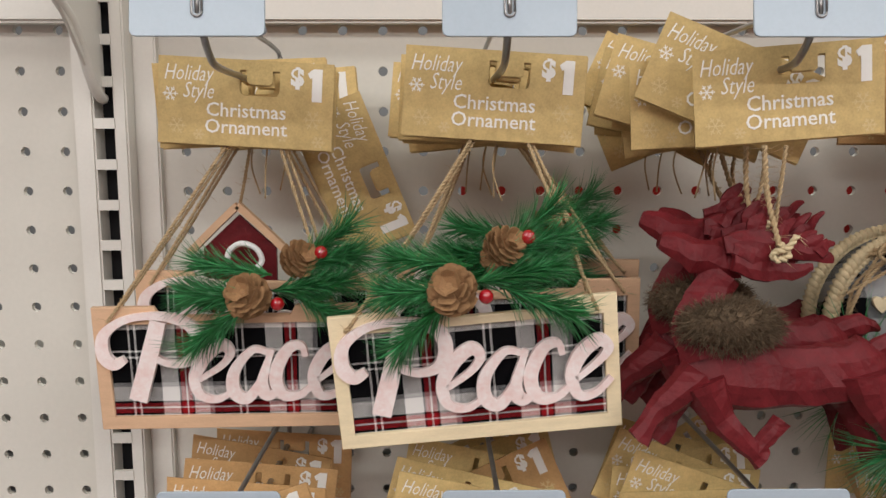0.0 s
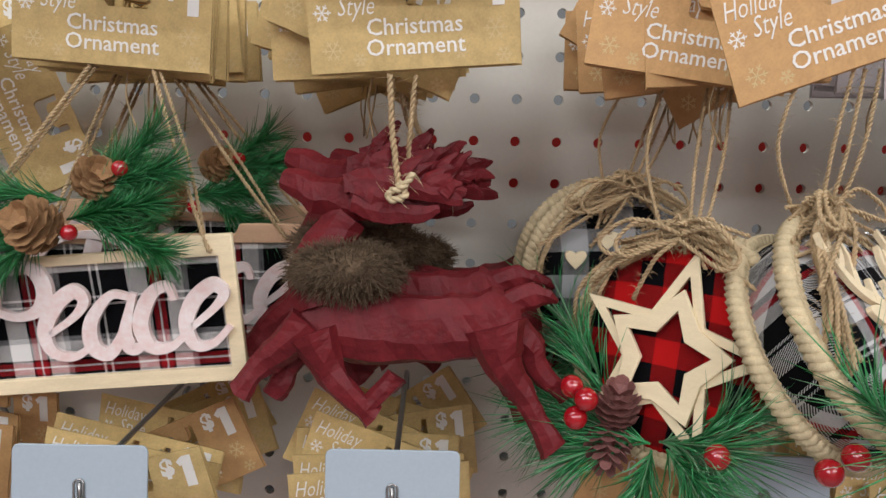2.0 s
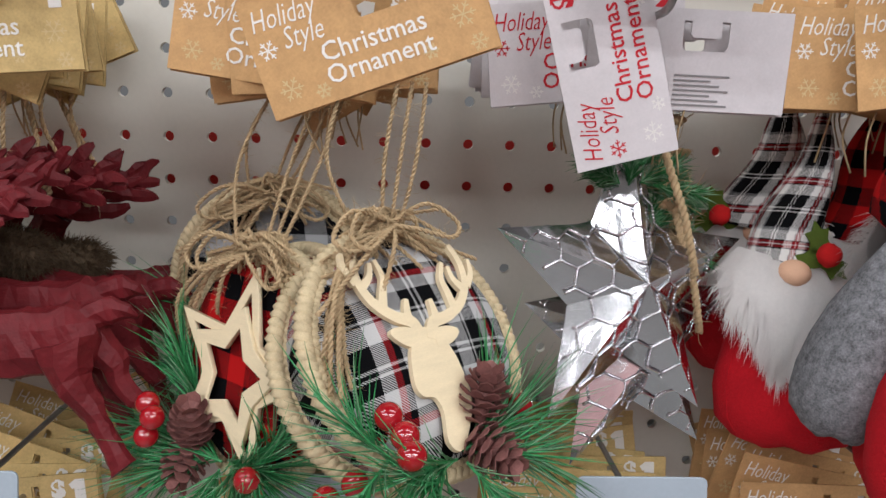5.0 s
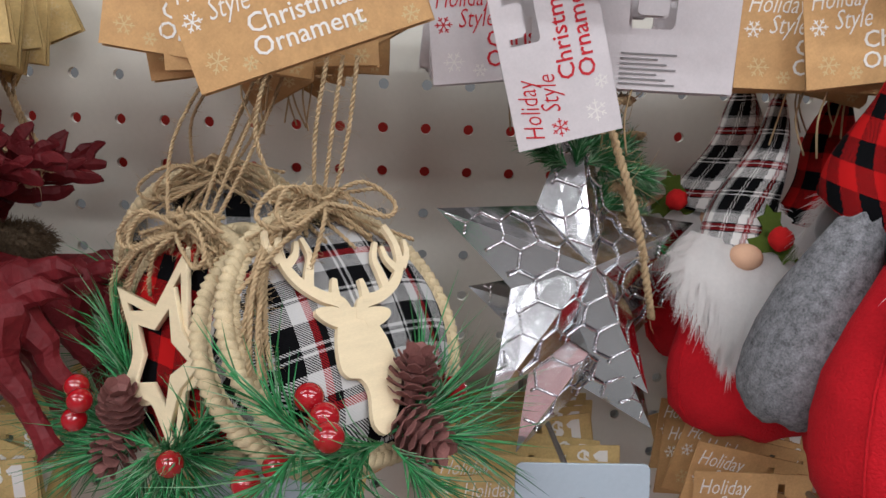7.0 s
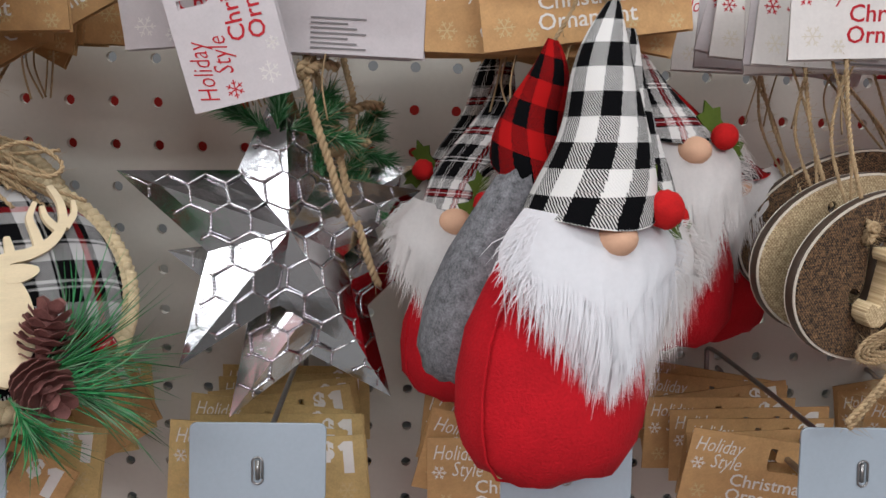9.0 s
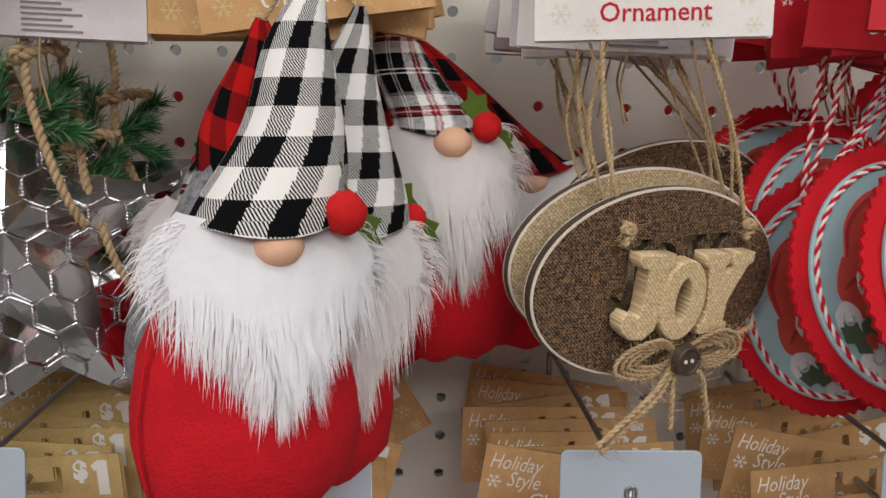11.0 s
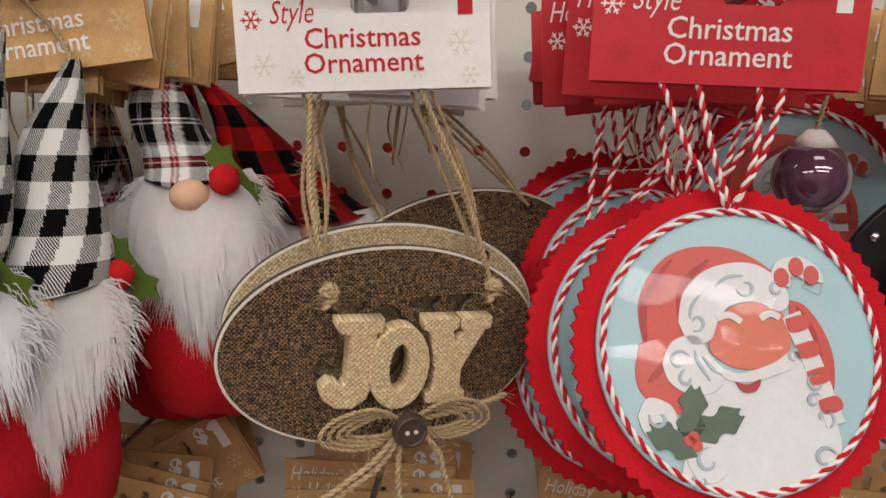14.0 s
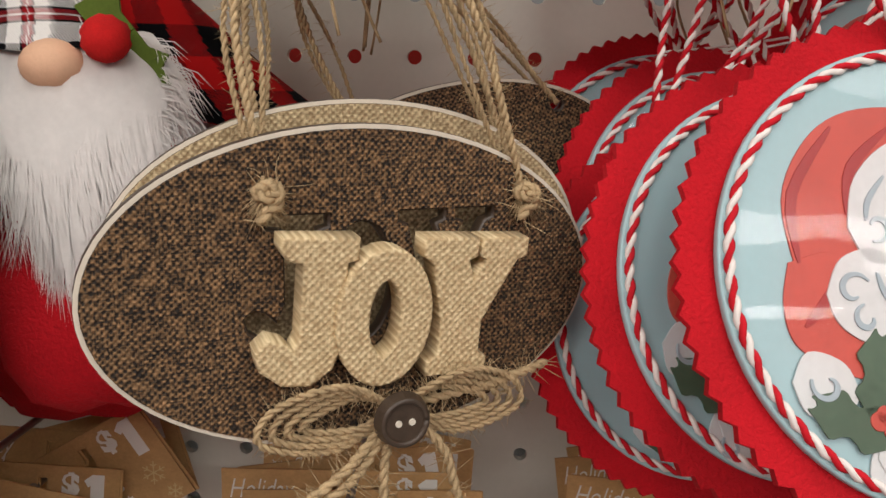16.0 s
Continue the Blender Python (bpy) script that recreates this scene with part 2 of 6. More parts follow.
BLACK, WHITE, RED = (0.005, 0.005, 0.006), (0.84, 0.82, 0.79), (0.35, 0.015, 0.02)
TARTAN = [(0.0, BLACK), (0.08, WHITE), (0.10, BLACK), (0.14, WHITE), (0.16, BLACK), (0.36, WHITE), (0.52, BLACK), (0.54, RED), (0.585, WHITE), (0.60, RED), (0.64, BLACK), (0.66, WHITE), (0.80, (0.3, 0.3, 0.3)), (0.84, BLACK)]
PALE = (0.60, 0.59, 0.58)
TARTAN_BALL = [(0.0, RED), (0.05, BLACK), (0.10, PALE), (0.26, BLACK), (0.36, PALE), (0.38, BLACK), (0.41, PALE), (0.43, BLACK), (0.58, PALE), (0.72, BLACK), (0.74, PALE), (0.76, BLACK), (0.90, PALE)]
tartan = woven("black and white tartan cloth", 0.056, TARTAN)
tartan_hat = woven("white tartan flannel", 0.036, TARTAN, shift=(0.004, 0.012))
tartan_ball = woven("tartan cloth of the round ornament", 0.054, TARTAN_BALL, shift=(0.028, 0.031))
check_white = woven("black and white buffalo check", 0.0205, [(0.0, BLACK), (0.5, WHITE)], thread=0.0014)
check_red = woven("red and black buffalo check", 0.022, [(0.0, BLACK), (0.5, (0.50, 0.012, 0.012))])
check_grey = woven("grey and black buffalo check", 0.024, [(0.0, BLACK), (0.5, (0.42, 0.42, 0.42))])


def burlap(name, light, dark, pitch=0.0016, relief=0.8):
    m, nt, bs = nodes_of(name)
    uv = nt.nodes.new("ShaderNodeTexCoord").outputs["UV"]
    sp = nt.nodes.new("ShaderNodeSeparateXYZ")
    nt.links.new(uv, sp.inputs[0])
    n1, n2 = noise_node(nt, uv, 90.0, 3), noise_node(nt, uv, 700.0, 2)
    u = math_node(nt, "ADD", sp.outputs[0], math_node(nt, "MULTIPLY", n1, 0.0016))
    v = math_node(nt, "ADD", sp.outputs[1], math_node(nt, "MULTIPLY", n1, -0.0016))
    a = math_node(nt, "SINE", math_node(nt, "MULTIPLY", u, 2 * math.pi / pitch))
    b = math_node(nt, "SINE", math_node(nt, "MULTIPLY", v, 2 * math.pi / pitch))
    h = math_node(nt, "MULTIPLY_ADD", math_node(nt, "MULTIPLY", a, b), 0.5, 0.5)
    streaks = []
    for sx, sy in ((260.0, 1500.0), (1500.0, 260.0)):
        mp = nt.nodes.new("ShaderNodeMapping")
        mp.inputs["Scale"].default_value = (sx, sy, 1)
        nt.links.new(uv, mp.inputs[0])
        streaks.append(noise_node(nt, mp.outputs[0], 1.0, 1))
    thread = math_node(nt, "ADD", math_node(nt, "MULTIPLY", h, streaks[0]), math_node(nt, "MULTIPLY", math_node(nt, "SUBTRACT", 1.0, h), streaks[1]))
    g = math_node(nt, "ADD", math_node(nt, "MULTIPLY_ADD", thread, 3.2, -1.6), math_node(nt, "MULTIPLY_ADD", h, 0.7, -0.18))
    g = math_node(nt, "ADD", g, math_node(nt, "MULTIPLY_ADD", n2, 1.0, -0.35))
    nt.links.new(mix_node(nt, math_node(nt, "MINIMUM", math_node(nt, "MAXIMUM", g, 0), 1), dark, light), bs.inputs["Base Color"])
    bs.inputs["Roughness"].default_value = 0.9
    bump_node(nt, bs, h, relief, 0.0006)
    return m


burlap_brown = burlap("dark brown burlap", (0.31, 0.175, 0.080), (0.012, 0.007, 0.004), 0.0016)
burlap_pale = burlap("natural burlap", (0.68, 0.54, 0.32), (0.30, 0.21, 0.11), 0.0018, 0.5)
burlap_letter = burlap("pale burlap on letters", (0.78, 0.63, 0.38), (0.46, 0.33, 0.175), 0.0019, 0.5)

enamel = plain("cream shelving enamel", (0.66, 0.63, 0.57), 0.45, vary=0.05, big=8, bump=0.03)
enamel_board = plain("grey-cream pegboard enamel", (0.60, 0.57, 0.505), 0.5, vary=0.05, big=6, fine=300, bump=0.05, dist=0.0003)
slot_shade = plain("near-black for slot shade", (0.012, 0.012, 0.013), 0.8, vary=0.2)
wire = plain("galvanised hook wire", (0.33, 0.32, 0.31), 0.35, 0.9, vary=0.2, big=90)
plate_metal = plain("clear grey plastic label plate", (0.36, 0.42, 0.47), 0.42, 0.1, vary=0.06, big=20, bump=0.02, coat=0.05)
kraft_gold = plain("gold printed kraft card", (0.57, 0.41, 0.175), 0.55, vary=0.22, big=120, fine=900, bump=0.05, random_tone=0.10)
kraft_tan = plain("tan kraft card", (0.52, 0.31, 0.135), 0.6, vary=0.18, big=110, fine=900, bump=0.05, random_tone=0.12)
card_grey = plain("pale grey card", (0.62, 0.58, 0.585), 0.55, vary=0.08, big=90, fine=900, bump=0.04, random_tone=0.06)
card_white = plain("white card with faint flakes", (0.78, 0.75, 0.71), 0.5, vary=0.07, big=70, fine=700, bump=0.03, random_tone=0.04)
card_red = plain("glossy red card", (0.50, 0.014, 0.024), 0.4, vary=0.12, big=60, bump=0.03, random_tone=0.10)
ink_white = plain("white print", (0.80, 0.77, 0.72), 0.55, vary=0.04, bump=0)
ink_red = plain("red print", (0.50, 0.02, 0.03), 0.5, vary=0.05, bump=0)
ink_pale = plain("faint pale print", (0.60, 0.46, 0.24), 0.6, vary=0.05, bump=0)
ink_cream = plain("faint cream print", (0.72, 0.67, 0.56), 0.6, vary=0.05, bump=0)
ink_grey = plain("grey small print", (0.22, 0.21, 0.21), 0.6, vary=0.05, bump=0)
jute = plain("jute twine", (0.46, 0.335, 0.19), 0.9, vary=0.35, big=200, fine=2500, bump=0.6, dist=0.0004)
jute_pale = plain("pale jute braid", (0.58, 0.47, 0.29), 0.9, vary=0.3, big=250, fine=2500, bump=0.6, dist=0.0004)
birch = plain("pale plywood", (0.77, 0.64, 0.42), 0.6, vary=0.12, big=40, fine=700, bump=0.08, stretch=(1, 1, 6))
frame_wood = plain("pink-toned plywood frame", (0.62, 0.40, 0.25), 0.6, vary=0.12, big=40, fine=700, bump=0.08, stretch=(1, 1, 6))
needle_green = plain("dark green plastic needles", (0.018, 0.13, 0.03), 0.35, vary=0.5, big=120, bump=0)
needle_light = plain("light green plastic needles", (0.05, 0.27, 0.09), 0.3, vary=0.5, big=120, bump=0)
needle_tip = plain("pale frosted needles", (0.16, 0.30, 0.16), 0.35, vary=0.4, big=120, bump=0)
cone_brown = plain("tan pine cone", (0.30, 0.17, 0.08), 0.75, vary=0.35, big=300, fine=1500, bump=0.3)
cone_dark = plain("red-brown pine cone", (0.20, 0.085, 0.075), 0.6, vary=0.35, big=300, fine=1500, bump=0.3)
berry_red = plain("glossy red berry", (0.33, 0.005, 0.010), 0.1, vary=0.1, big=100, bump=0, coat=0.8)
red_paint = plain("matt dark red painted resin", (0.118, 0.011, 0.014), 0.5, vary=0.35, big=60, fine=260, bump=0.5, dist=0.0012)
fur_brown = plain("brown faux fur", (0.12, 0.082, 0.05), 0.8, vary=0.7, big=260, bump=0)
fur_white = plain("white faux fur", (0.90, 0.90, 0.92), 0.75, vary=0.06, big=150, bump=0, sheen=0.3)
fur_cream = plain("cream faux fur", (0.80, 0.76, 0.73), 0.75, vary=0.08, big=150, bump=0, sheen=0.3)


def soft_fur(m):
    """Lets light pass through the strands."""
    nt = m.node_tree
    bs, out = nt.nodes["Principled BSDF"], nt.nodes["Material Output"]
    tr, mx = nt.nodes.new("ShaderNodeBsdfTranslucent"), nt.nodes.new("ShaderNodeMixShader")
    tr.inputs[0].default_value = (0.92, 0.90, 0.90, 1)
    mx.inputs[0].default_value = 0.38
    nt.links.new(bs.outputs[0], mx.inputs[1])
    nt.links.new(tr.outputs[0], mx.inputs[2])
    nt.links.new(mx.outputs[0], out.inputs["Surface"])


soft_fur(fur_white)
soft_fur(fur_cream)
felt_red = plain("red felt", (0.47, 0.009, 0.016), 0.95, vary=0.25, big=45, fine=900, bump=0.7, dist=0.0009)
felt_grey = plain("grey felt", (0.19, 0.19, 0.20), 0.95, vary=0.8, big=260, fine=1100, bump=0.5, dist=0.0008)
felt_green = plain("green felt", (0.085, 0.125, 0.020), 0.9, vary=0.2, big=100, fine=1200, bump=0.35)
felt_skin = plain("peach felt nose", (0.72, 0.44, 0.29), 0.9, vary=0.06, big=100, fine=1200, bump=0.3)
pom_red = plain("red wool pompom", (0.50, 0.014, 0.014), 0.95, vary=0.2, big=200, fine=1500, bump=0.6)
tin = plain("embossed shiny tin", (0.60, 0.60, 0.61), 0.16, 1.0, vary=0.06, big=30, fine=160, bump=0.12, dist=0.0010)
tin_dark = plain("shiny tin folds", (0.66, 0.66, 0.68), 0.16, 1.0, vary=0.1, big=30, fine=200, bump=0.06, dist=0.0006)
clear_film, film_nt, film_bs = nodes_of("clear plastic")
film_clear, film_gloss = film_nt.nodes.new("ShaderNodeBsdfTransparent"), film_nt.nodes.new("ShaderNodeBsdfGlossy")
film_gloss.inputs["Roughness"].default_value = 0.03
film_mix, film_fres = film_nt.nodes.new("ShaderNodeMixShader"), film_nt.nodes.new("ShaderNodeFresnel")
film_fres.inputs[0].default_value = 1.28
for src, dst in ((film_fres.outputs[0], film_mix.inputs[0]), (film_clear.outputs[0], film_mix.inputs[1]), (film_gloss.outputs[0], film_mix.inputs[2]), (film_mix.outputs[0], film_nt.nodes["Material Output"].inputs["Surface"])):
    film_nt.links.new(src, dst)
film_nt.nodes.remove(film_bs)
white_edge = plain("white painted edge", (0.66, 0.60, 0.50), 0.6, vary=0.08)
button_brown = plain("dark wooden button", (0.055, 0.036, 0.024), 0.45, vary=0.3, big=150)
disc_blue = plain("pale blue printed card", (0.33, 0.48, 0.51), 0.45, vary=0.05, big=40, bump=0.02, coat=0.05)
print_red = plain("printed red", (0.50, 0.070, 0.050), 0.45, vary=0.15, big=80, bump=0.02, coat=0.05)
print_white = plain("printed white", (0.60, 0.60, 0.60), 0.45, vary=0.08, big=120, bump=0.02, coat=0.05)
print_peach = plain("printed coral", (0.55, 0.145, 0.085), 0.45, vary=0.12, big=90, bump=0.02, coat=0.05)
print_green = plain("printed green", (0.07, 0.11, 0.07), 0.45, vary=0.2, big=90, bump=0.02, coat=0.05)
cord_white = plain("white cotton cord", (0.78, 0.72, 0.68), 0.85, vary=0.1, big=300, bump=0.2)
cord_red = plain("red cotton cord", (0.52, 0.012, 0.022), 0.85, vary=0.15, big=300, bump=0.2)
pink_print = plain("speckled pink-white paint", (0.86, 0.80, 0.77), 0.55, vary=0.0, big=130, fine=500, bump=0.05, dark=(0.76, 0.54, 0.50))
white_glitter = plain("white chenille", (0.80, 0.80, 0.78), 0.8, vary=0.1, big=300, bump=0.4)
black_metal = plain("black enamelled metal", (0.02, 0.02, 0.022), 0.3, 0.5, vary=0.2, big=60)
bauble_glass = plain("glossy purple glass", (0.12, 0.05, 0.09), 0.08, 0.2, vary=0.2, big=60, bump=0, coat=1.0)
floor_mat = plain("speckled vinyl floor", (0.17, 0.165, 0.16), 0.35, vary=0.12, big=5, fine=150, bump=0.02)
ceiling_mat = plain("painted ceiling tile", (0.40, 0.40, 0.39), 0.9, vary=0.05, big=10, fine=200, bump=0.2)
mixed_goods = plain("far aisle shelving", (0.48, 0.27, 0.26), 0.6, vary=0.4, big=1.6, fine=12, bump=0, dark=(0.015, 0.012, 0.015))
wall_grey = plain("grey shop wall paint", (0.24, 0.24, 0.24), 0.7, vary=0.06, big=3)
print_grey = plain("printed blue-grey", (0.34, 0.40, 0.44), 0.45, vary=0.1, big=120, bump=0.02, coat=0.05)
print_dark = plain("printed dark red", (0.34, 0.03, 0.03), 0.45, vary=0.15, big=80, bump=0.02, coat=0.05)
back_red = plain("red backing board", (0.45, 0.03, 0.025), 0.6, vary=0.15, big=12)
hole_light_white = plain("white for light through the holes", (0.80, 0.80, 0.79), 0.6, vary=0.05, big=12)

# ---- setting: floor, ceiling, pegboard bays ----
PITCH = 0.0254


def slab(name, x0, x1, y0, y1, z0, z1, material, label):
    return tagged(part(name, box(bmesh.new(), x0, x1, y0, y1, z0, z1), material), label, kind="structure")


slab("floor", -4, 5, -4.4, 2.4, -0.06, 0.0, floor_mat, "speckled vinyl shop floor")
slab("ceiling", -4, 5, -4.4, 2.4, 3.0, 3.06, ceiling_mat, "pale grey tiled shop ceiling")
slab("wall_opposite", -4, 5, -4.4, -4.34, 0.0, 3.0, mixed_goods, "muted mixed goods wall across the aisle")
slab("wall_behind", -4, 5, 2.34, 2.4, 0.0, 3.0, wall_grey, "plain pale wall of the next aisle")
slab("wall_west", -4.06, -4, -4.4, 2.4, 0.0, 3.0, wall_grey, "plain pale end wall")
slab("wall_east", 5, 5.06, -4.4, 2.4, 0.0, 3.0, wall_grey, "plain pale end wall")


def pegboard(name, cols, rows, x_left, x_right, z_low, z_high, x0, label, r=0.0031, thick=0.004):
    """A perforated sheet: round through holes on a one-inch grid between the given columns and rows."""
    bm = bmesh.new()
    n = 12
    h = PITCH / 2
    for i in range(cols[0], cols[1]):
        for j in range(rows[0], rows[1]):
            cx, cz = x0 + i * PITCH, ROW + j * PITCH
            sq, ho, bk = [], [], []
            for k in range(n):
                a = 2 * math.pi * (k + 0.5) / n
                c, s = math.cos(a), math.sin(a)
                q = h / max(abs(c), abs(s))
                sq.append(bm.verts.new((cx + c * q, 0, cz + s * q)))
                ho.append(bm.verts.new((cx + c * r, 0, cz + s * r)))
                bk.append(bm.verts.new((cx + c * r, thick, cz + s * r)))
            corner = {k: bm.verts.new((cx + a * h, 0, cz + b * h)) for k, a, b in ((1, 1, 1), (4, -1, 1), (7, -1, -1), (10, 1, -1))}
            for k in range(n):
                l = (k + 1) % n
                if k in corner:
                    bm.faces.new((sq[k], corner[k], sq[l], ho[l], ho[k]))
                else:
                    bm.faces.new((sq[k], sq[l], ho[l], ho[k]))
                bm.faces.new((ho[k], ho[l], bk[l], bk[k]))
    bmesh.ops.remove_doubles(bm, verts=bm.verts[:], dist=1e-5)
    xa, xb = x0 + (cols[0] - 0.5) * PITCH, x0 + (cols[1] - 0.5) * PITCH
    za, zb = ROW + (rows[0] - 0.5) * PITCH, ROW + (rows[1] - 0.5) * PITCH
    for u0, u1, w0, w1 in ((x_left, xa, z_low, z_high), (xb, x_right, z_low, z_high), (xa, xb, z_low, za), (xa, xb, zb, z_high)):
        if u1 - u0 > 1e-5 and w1 - w0 > 1e-5:
            bm.faces.new([bm.verts.new(p) for p in ((u0, 0, w0), (u1, 0, w0), (u1, 0, w1), (u0, 0, w1))])
    return tagged(part(name, bm, enamel_board), label, kind="structure")


pegboard("wall_pegboard", (-7, 40), (-11, 9), -0.193, 1.6, 0.15, 2.0, 0.0, "grey-cream perforated metal pegboard with round holes")
pegboard("wall_pegboard_next_bay", (-8, 1), (-11, 9), -1.4, -0.242, 0.15, 2.0, -0.2555, "cream perforated pegboard of the next bay")

# seen through the holes: back of red goods; added white board for light coming through
for bx0, bx1, bz0, bz1, bm_, nm, lb in (
        (0.0, 1.6, -0.045, 0.018, back_red, "backing_strip", "red strip behind the pegboard"),
        (-1.4, 1.6, -0.6, -0.1, hole_light_white, "backing_board", "white board added for light through the pegboard holes")):
    tagged(part(nm, box(bmesh.new(), bx0, bx1, 0.022, 0.03, ROW + bz0, ROW + bz1), bm_), lb, kind="structure")


def upright():
    """Slotted steel upright between the two bays."""
    ob = tagged(new("wall_upright"), "cream slotted steel upright between two bays", kind="structure")
    x0, x1, s0, s1, y = -0.241, -0.193, -0.2285, -0.2165, -0.018
    zs = [ROW + 0.0558 - 0.0254 * k for k in range(-8, 14)]
    for a, b, front in ((x0, s0, y), (s1, -0.208, y), (-0.208, x1, -0.006)):
        part("flange", box(bmesh.new(), a, b, front, 0.004, 0.15, 2.0, 0.0012), enamel, ob)
    bar = None
    for z in zs:
        if bar is None:
            bar = part("slot_bridge", box(bmesh.new(), s0 - 0.0004, s1 + 0.0004, y + 0.0003, y + 0.003, 0.0095, 0.0159), enamel, ob, m=pose(0, 0, z)).data
        else:
            part("slot_bridge", bar, None, ob, m=pose(0, 0, z))
    # shade inside the post, given by a near-black strip behind the slots
    part("slot_shadow", box(bmesh.new(), s0 - 0.002, s1 + 0.002, -0.003, 0.002, 0.16, 1.99), slot_shade, ob, "near-black strip for the shade behind the slots")
    return ob


upright()

# ---- peg hooks with label plates ----
HOOKS = [-0.114, 0.0127, 0.1397, 0.292, 0.419, 0.546, 0.673, 0.80, 0.927]
WIRE_TOP = 0.066
DROP = 0.2286


def peg_hook(m, group):
    """A double-wire peg hook with a label plate on its upper wire; its origin is where the tags hang, on the pegboard's face."""
    ob = thing("peg_hook", "grey wire peg hook with a blank label plate, on the pegboard", "hook", group, m)
    bm = bmesh.new()
    tube(bm, smooth_line([(-0.0127, 0.006, 0.002), (-0.0127, -0.006, 0.002), (-0.011, -0.010, 0.0), (0, -0.012, -0.001), (0.011, -0.010, 0.0), (0.0127, -0.006, 0.002), (0.0127, 0.006, 0.002)], 4), 0.0016, 8)
    tube(bm, smooth_line([(0, -0.011, 0.018), (0, -0.0135, 0.006), (0, -0.011, -0.006), (0, -0.004, -0.016)], 4), 0.0016, 8)
    part("clip", bm, wire, ob)
    bm = bmesh.new()
    tube(bm, smooth_line([(0, -0.011, -0.001), (0, -0.05, -0.002), (0, -0.12, -0.002), (0, -0.160, -0.001), (0, -0.172, 0.004), (0, -0.178, 0.010)], 4), 0.0017, 8)
    part("product_wire", bm, wire, ob)
    bm = bmesh.new()
    tube(bm, smooth_line([(0, -0.011, 0.016), (0, -0.02, 0.021), (0, -0.08, 0.023), (0, -0.16, 0.024), (0, -0.182, 0.025)], 4), 0.0014, 8)
    part("plate_wire", bm, wire, ob)
    slot = [(0.0014 * math.cos(a), 0.0014 * math.sin(a) + (0.0032 if math.sin(a) > 0 else -0.0032) - 0.003) for a in (2 * math.pi * k / 16 for k in range(16))]
    w, h, c = 0.0272, 0.0162, 0.0025
    edge = []
    for cx, cz, a0 in ((w - c, h - c, 0), (-w + c, h - c, 90), (-w + c, -h + c, 180), (w - c, -h + c, 270)):
        edge += [(cx + c * math.cos(radians(a0 + 30 * k)), cz + c * math.sin(radians(a0 + 30 * k))) for k in range(4)]
    plate = part("label_plate", flat([edge, slot], 0.0012, 0.0003), plate_metal, ob, "blank grey label plate", m=pose(0, -0.185, 0.0245, -8))
    bm = bmesh.new()
    tube(bm, [(0.0021 * math.cos(a), -0.0010, 0.0021 * math.sin(a) + (0.0034 if math.sin(a) > 0 else -0.0034) - 0.003) for a in (2 * math.pi * k / 20 for k in range(21))], 0.0005, 5)
    tube(bm, [(0, -0.0002, -0.007), (0, -0.0002, 0.001)], 0.0009, 8)
    part("slot_rim", bm, wire, plate)
    return ob


first = peg_hook(Matrix.Translation(Z(HOOKS[0], 0, WIRE_TOP)), "upper row of hooks")
for hx in HOOKS[1:]:
    copy_thing(first, Matrix.Translation(Z(hx, 0, WIRE_TOP)))
for hx in HOOKS:
    low = copy_thing(first, Matrix.Translation(Z(hx, 0, WIRE_TOP - DROP)))
    low["group"] = "lower row of hooks"

# rail over the boards and the shelf bracket in the upright
for rx0, rx1 in ((-1.4, -0.2365), (-0.192, 1.6)):
    bm = box(bmesh.new(), rx0, rx1, -0.013, -0.001, ROW + 0.1045, ROW + 0.152, 0.002)
    tagged(part("trim_rail", bm, enamel), "cream steel rail across the pegboard", kind="structure")


def bracket():
    ob = thing("shelf_bracket", "cream steel shelf bracket hooked into the slotted upright", "bracket", m=Matrix.Translation(Z(-0.2235, -0.018, 0.0)))
    outline = [(0.004, 0.058), (0.004, 0.150), (-0.21, 0.150), (-0.21, 0.140), (-0.055, 0.112), (-0.010, 0.066)]
    me = flat([outline], 0.0024, 0.0006)
    me.transform(Matrix.Rotation(radians(90), 4, "Z"))
    part("arm", me, enamel, ob)
    bm = bmesh.new()
    tube(bm, smooth_line([(0.0, 0.004, 0.058), (0.0, -0.010, 0.066), (0, -0.055, 0.112), (0, -0.21, 0.141)], 4), 0.0034, 8)
    part("rolled_edge", bm, enamel, ob, smooth=True)
    bm = bmesh.new()
    tube(bm, [(-0.003, -0.002 + 0.005 * math.cos(a), 0.084 + 0.007 * math.sin(a)) for a in (2 * math.pi * k / 14 for k in range(15))], 0.0006, 5)
    part("safety_clip", bm, wire, ob)
    return ob


bracket()

# ---- hang tags ----
CARDS = {"gold": (kraft_gold, ink_white, ink_pale), "tan": (kraft_tan, ink_white, ink_pale), "grey": (card_grey, ink_red, card_white),
         "white": (card_white, ink_red, ink_cream), "red": (card_red, ink_white, card_red), "back": (card_grey, ink_grey, ink_grey)}
TAG_MESH = {}


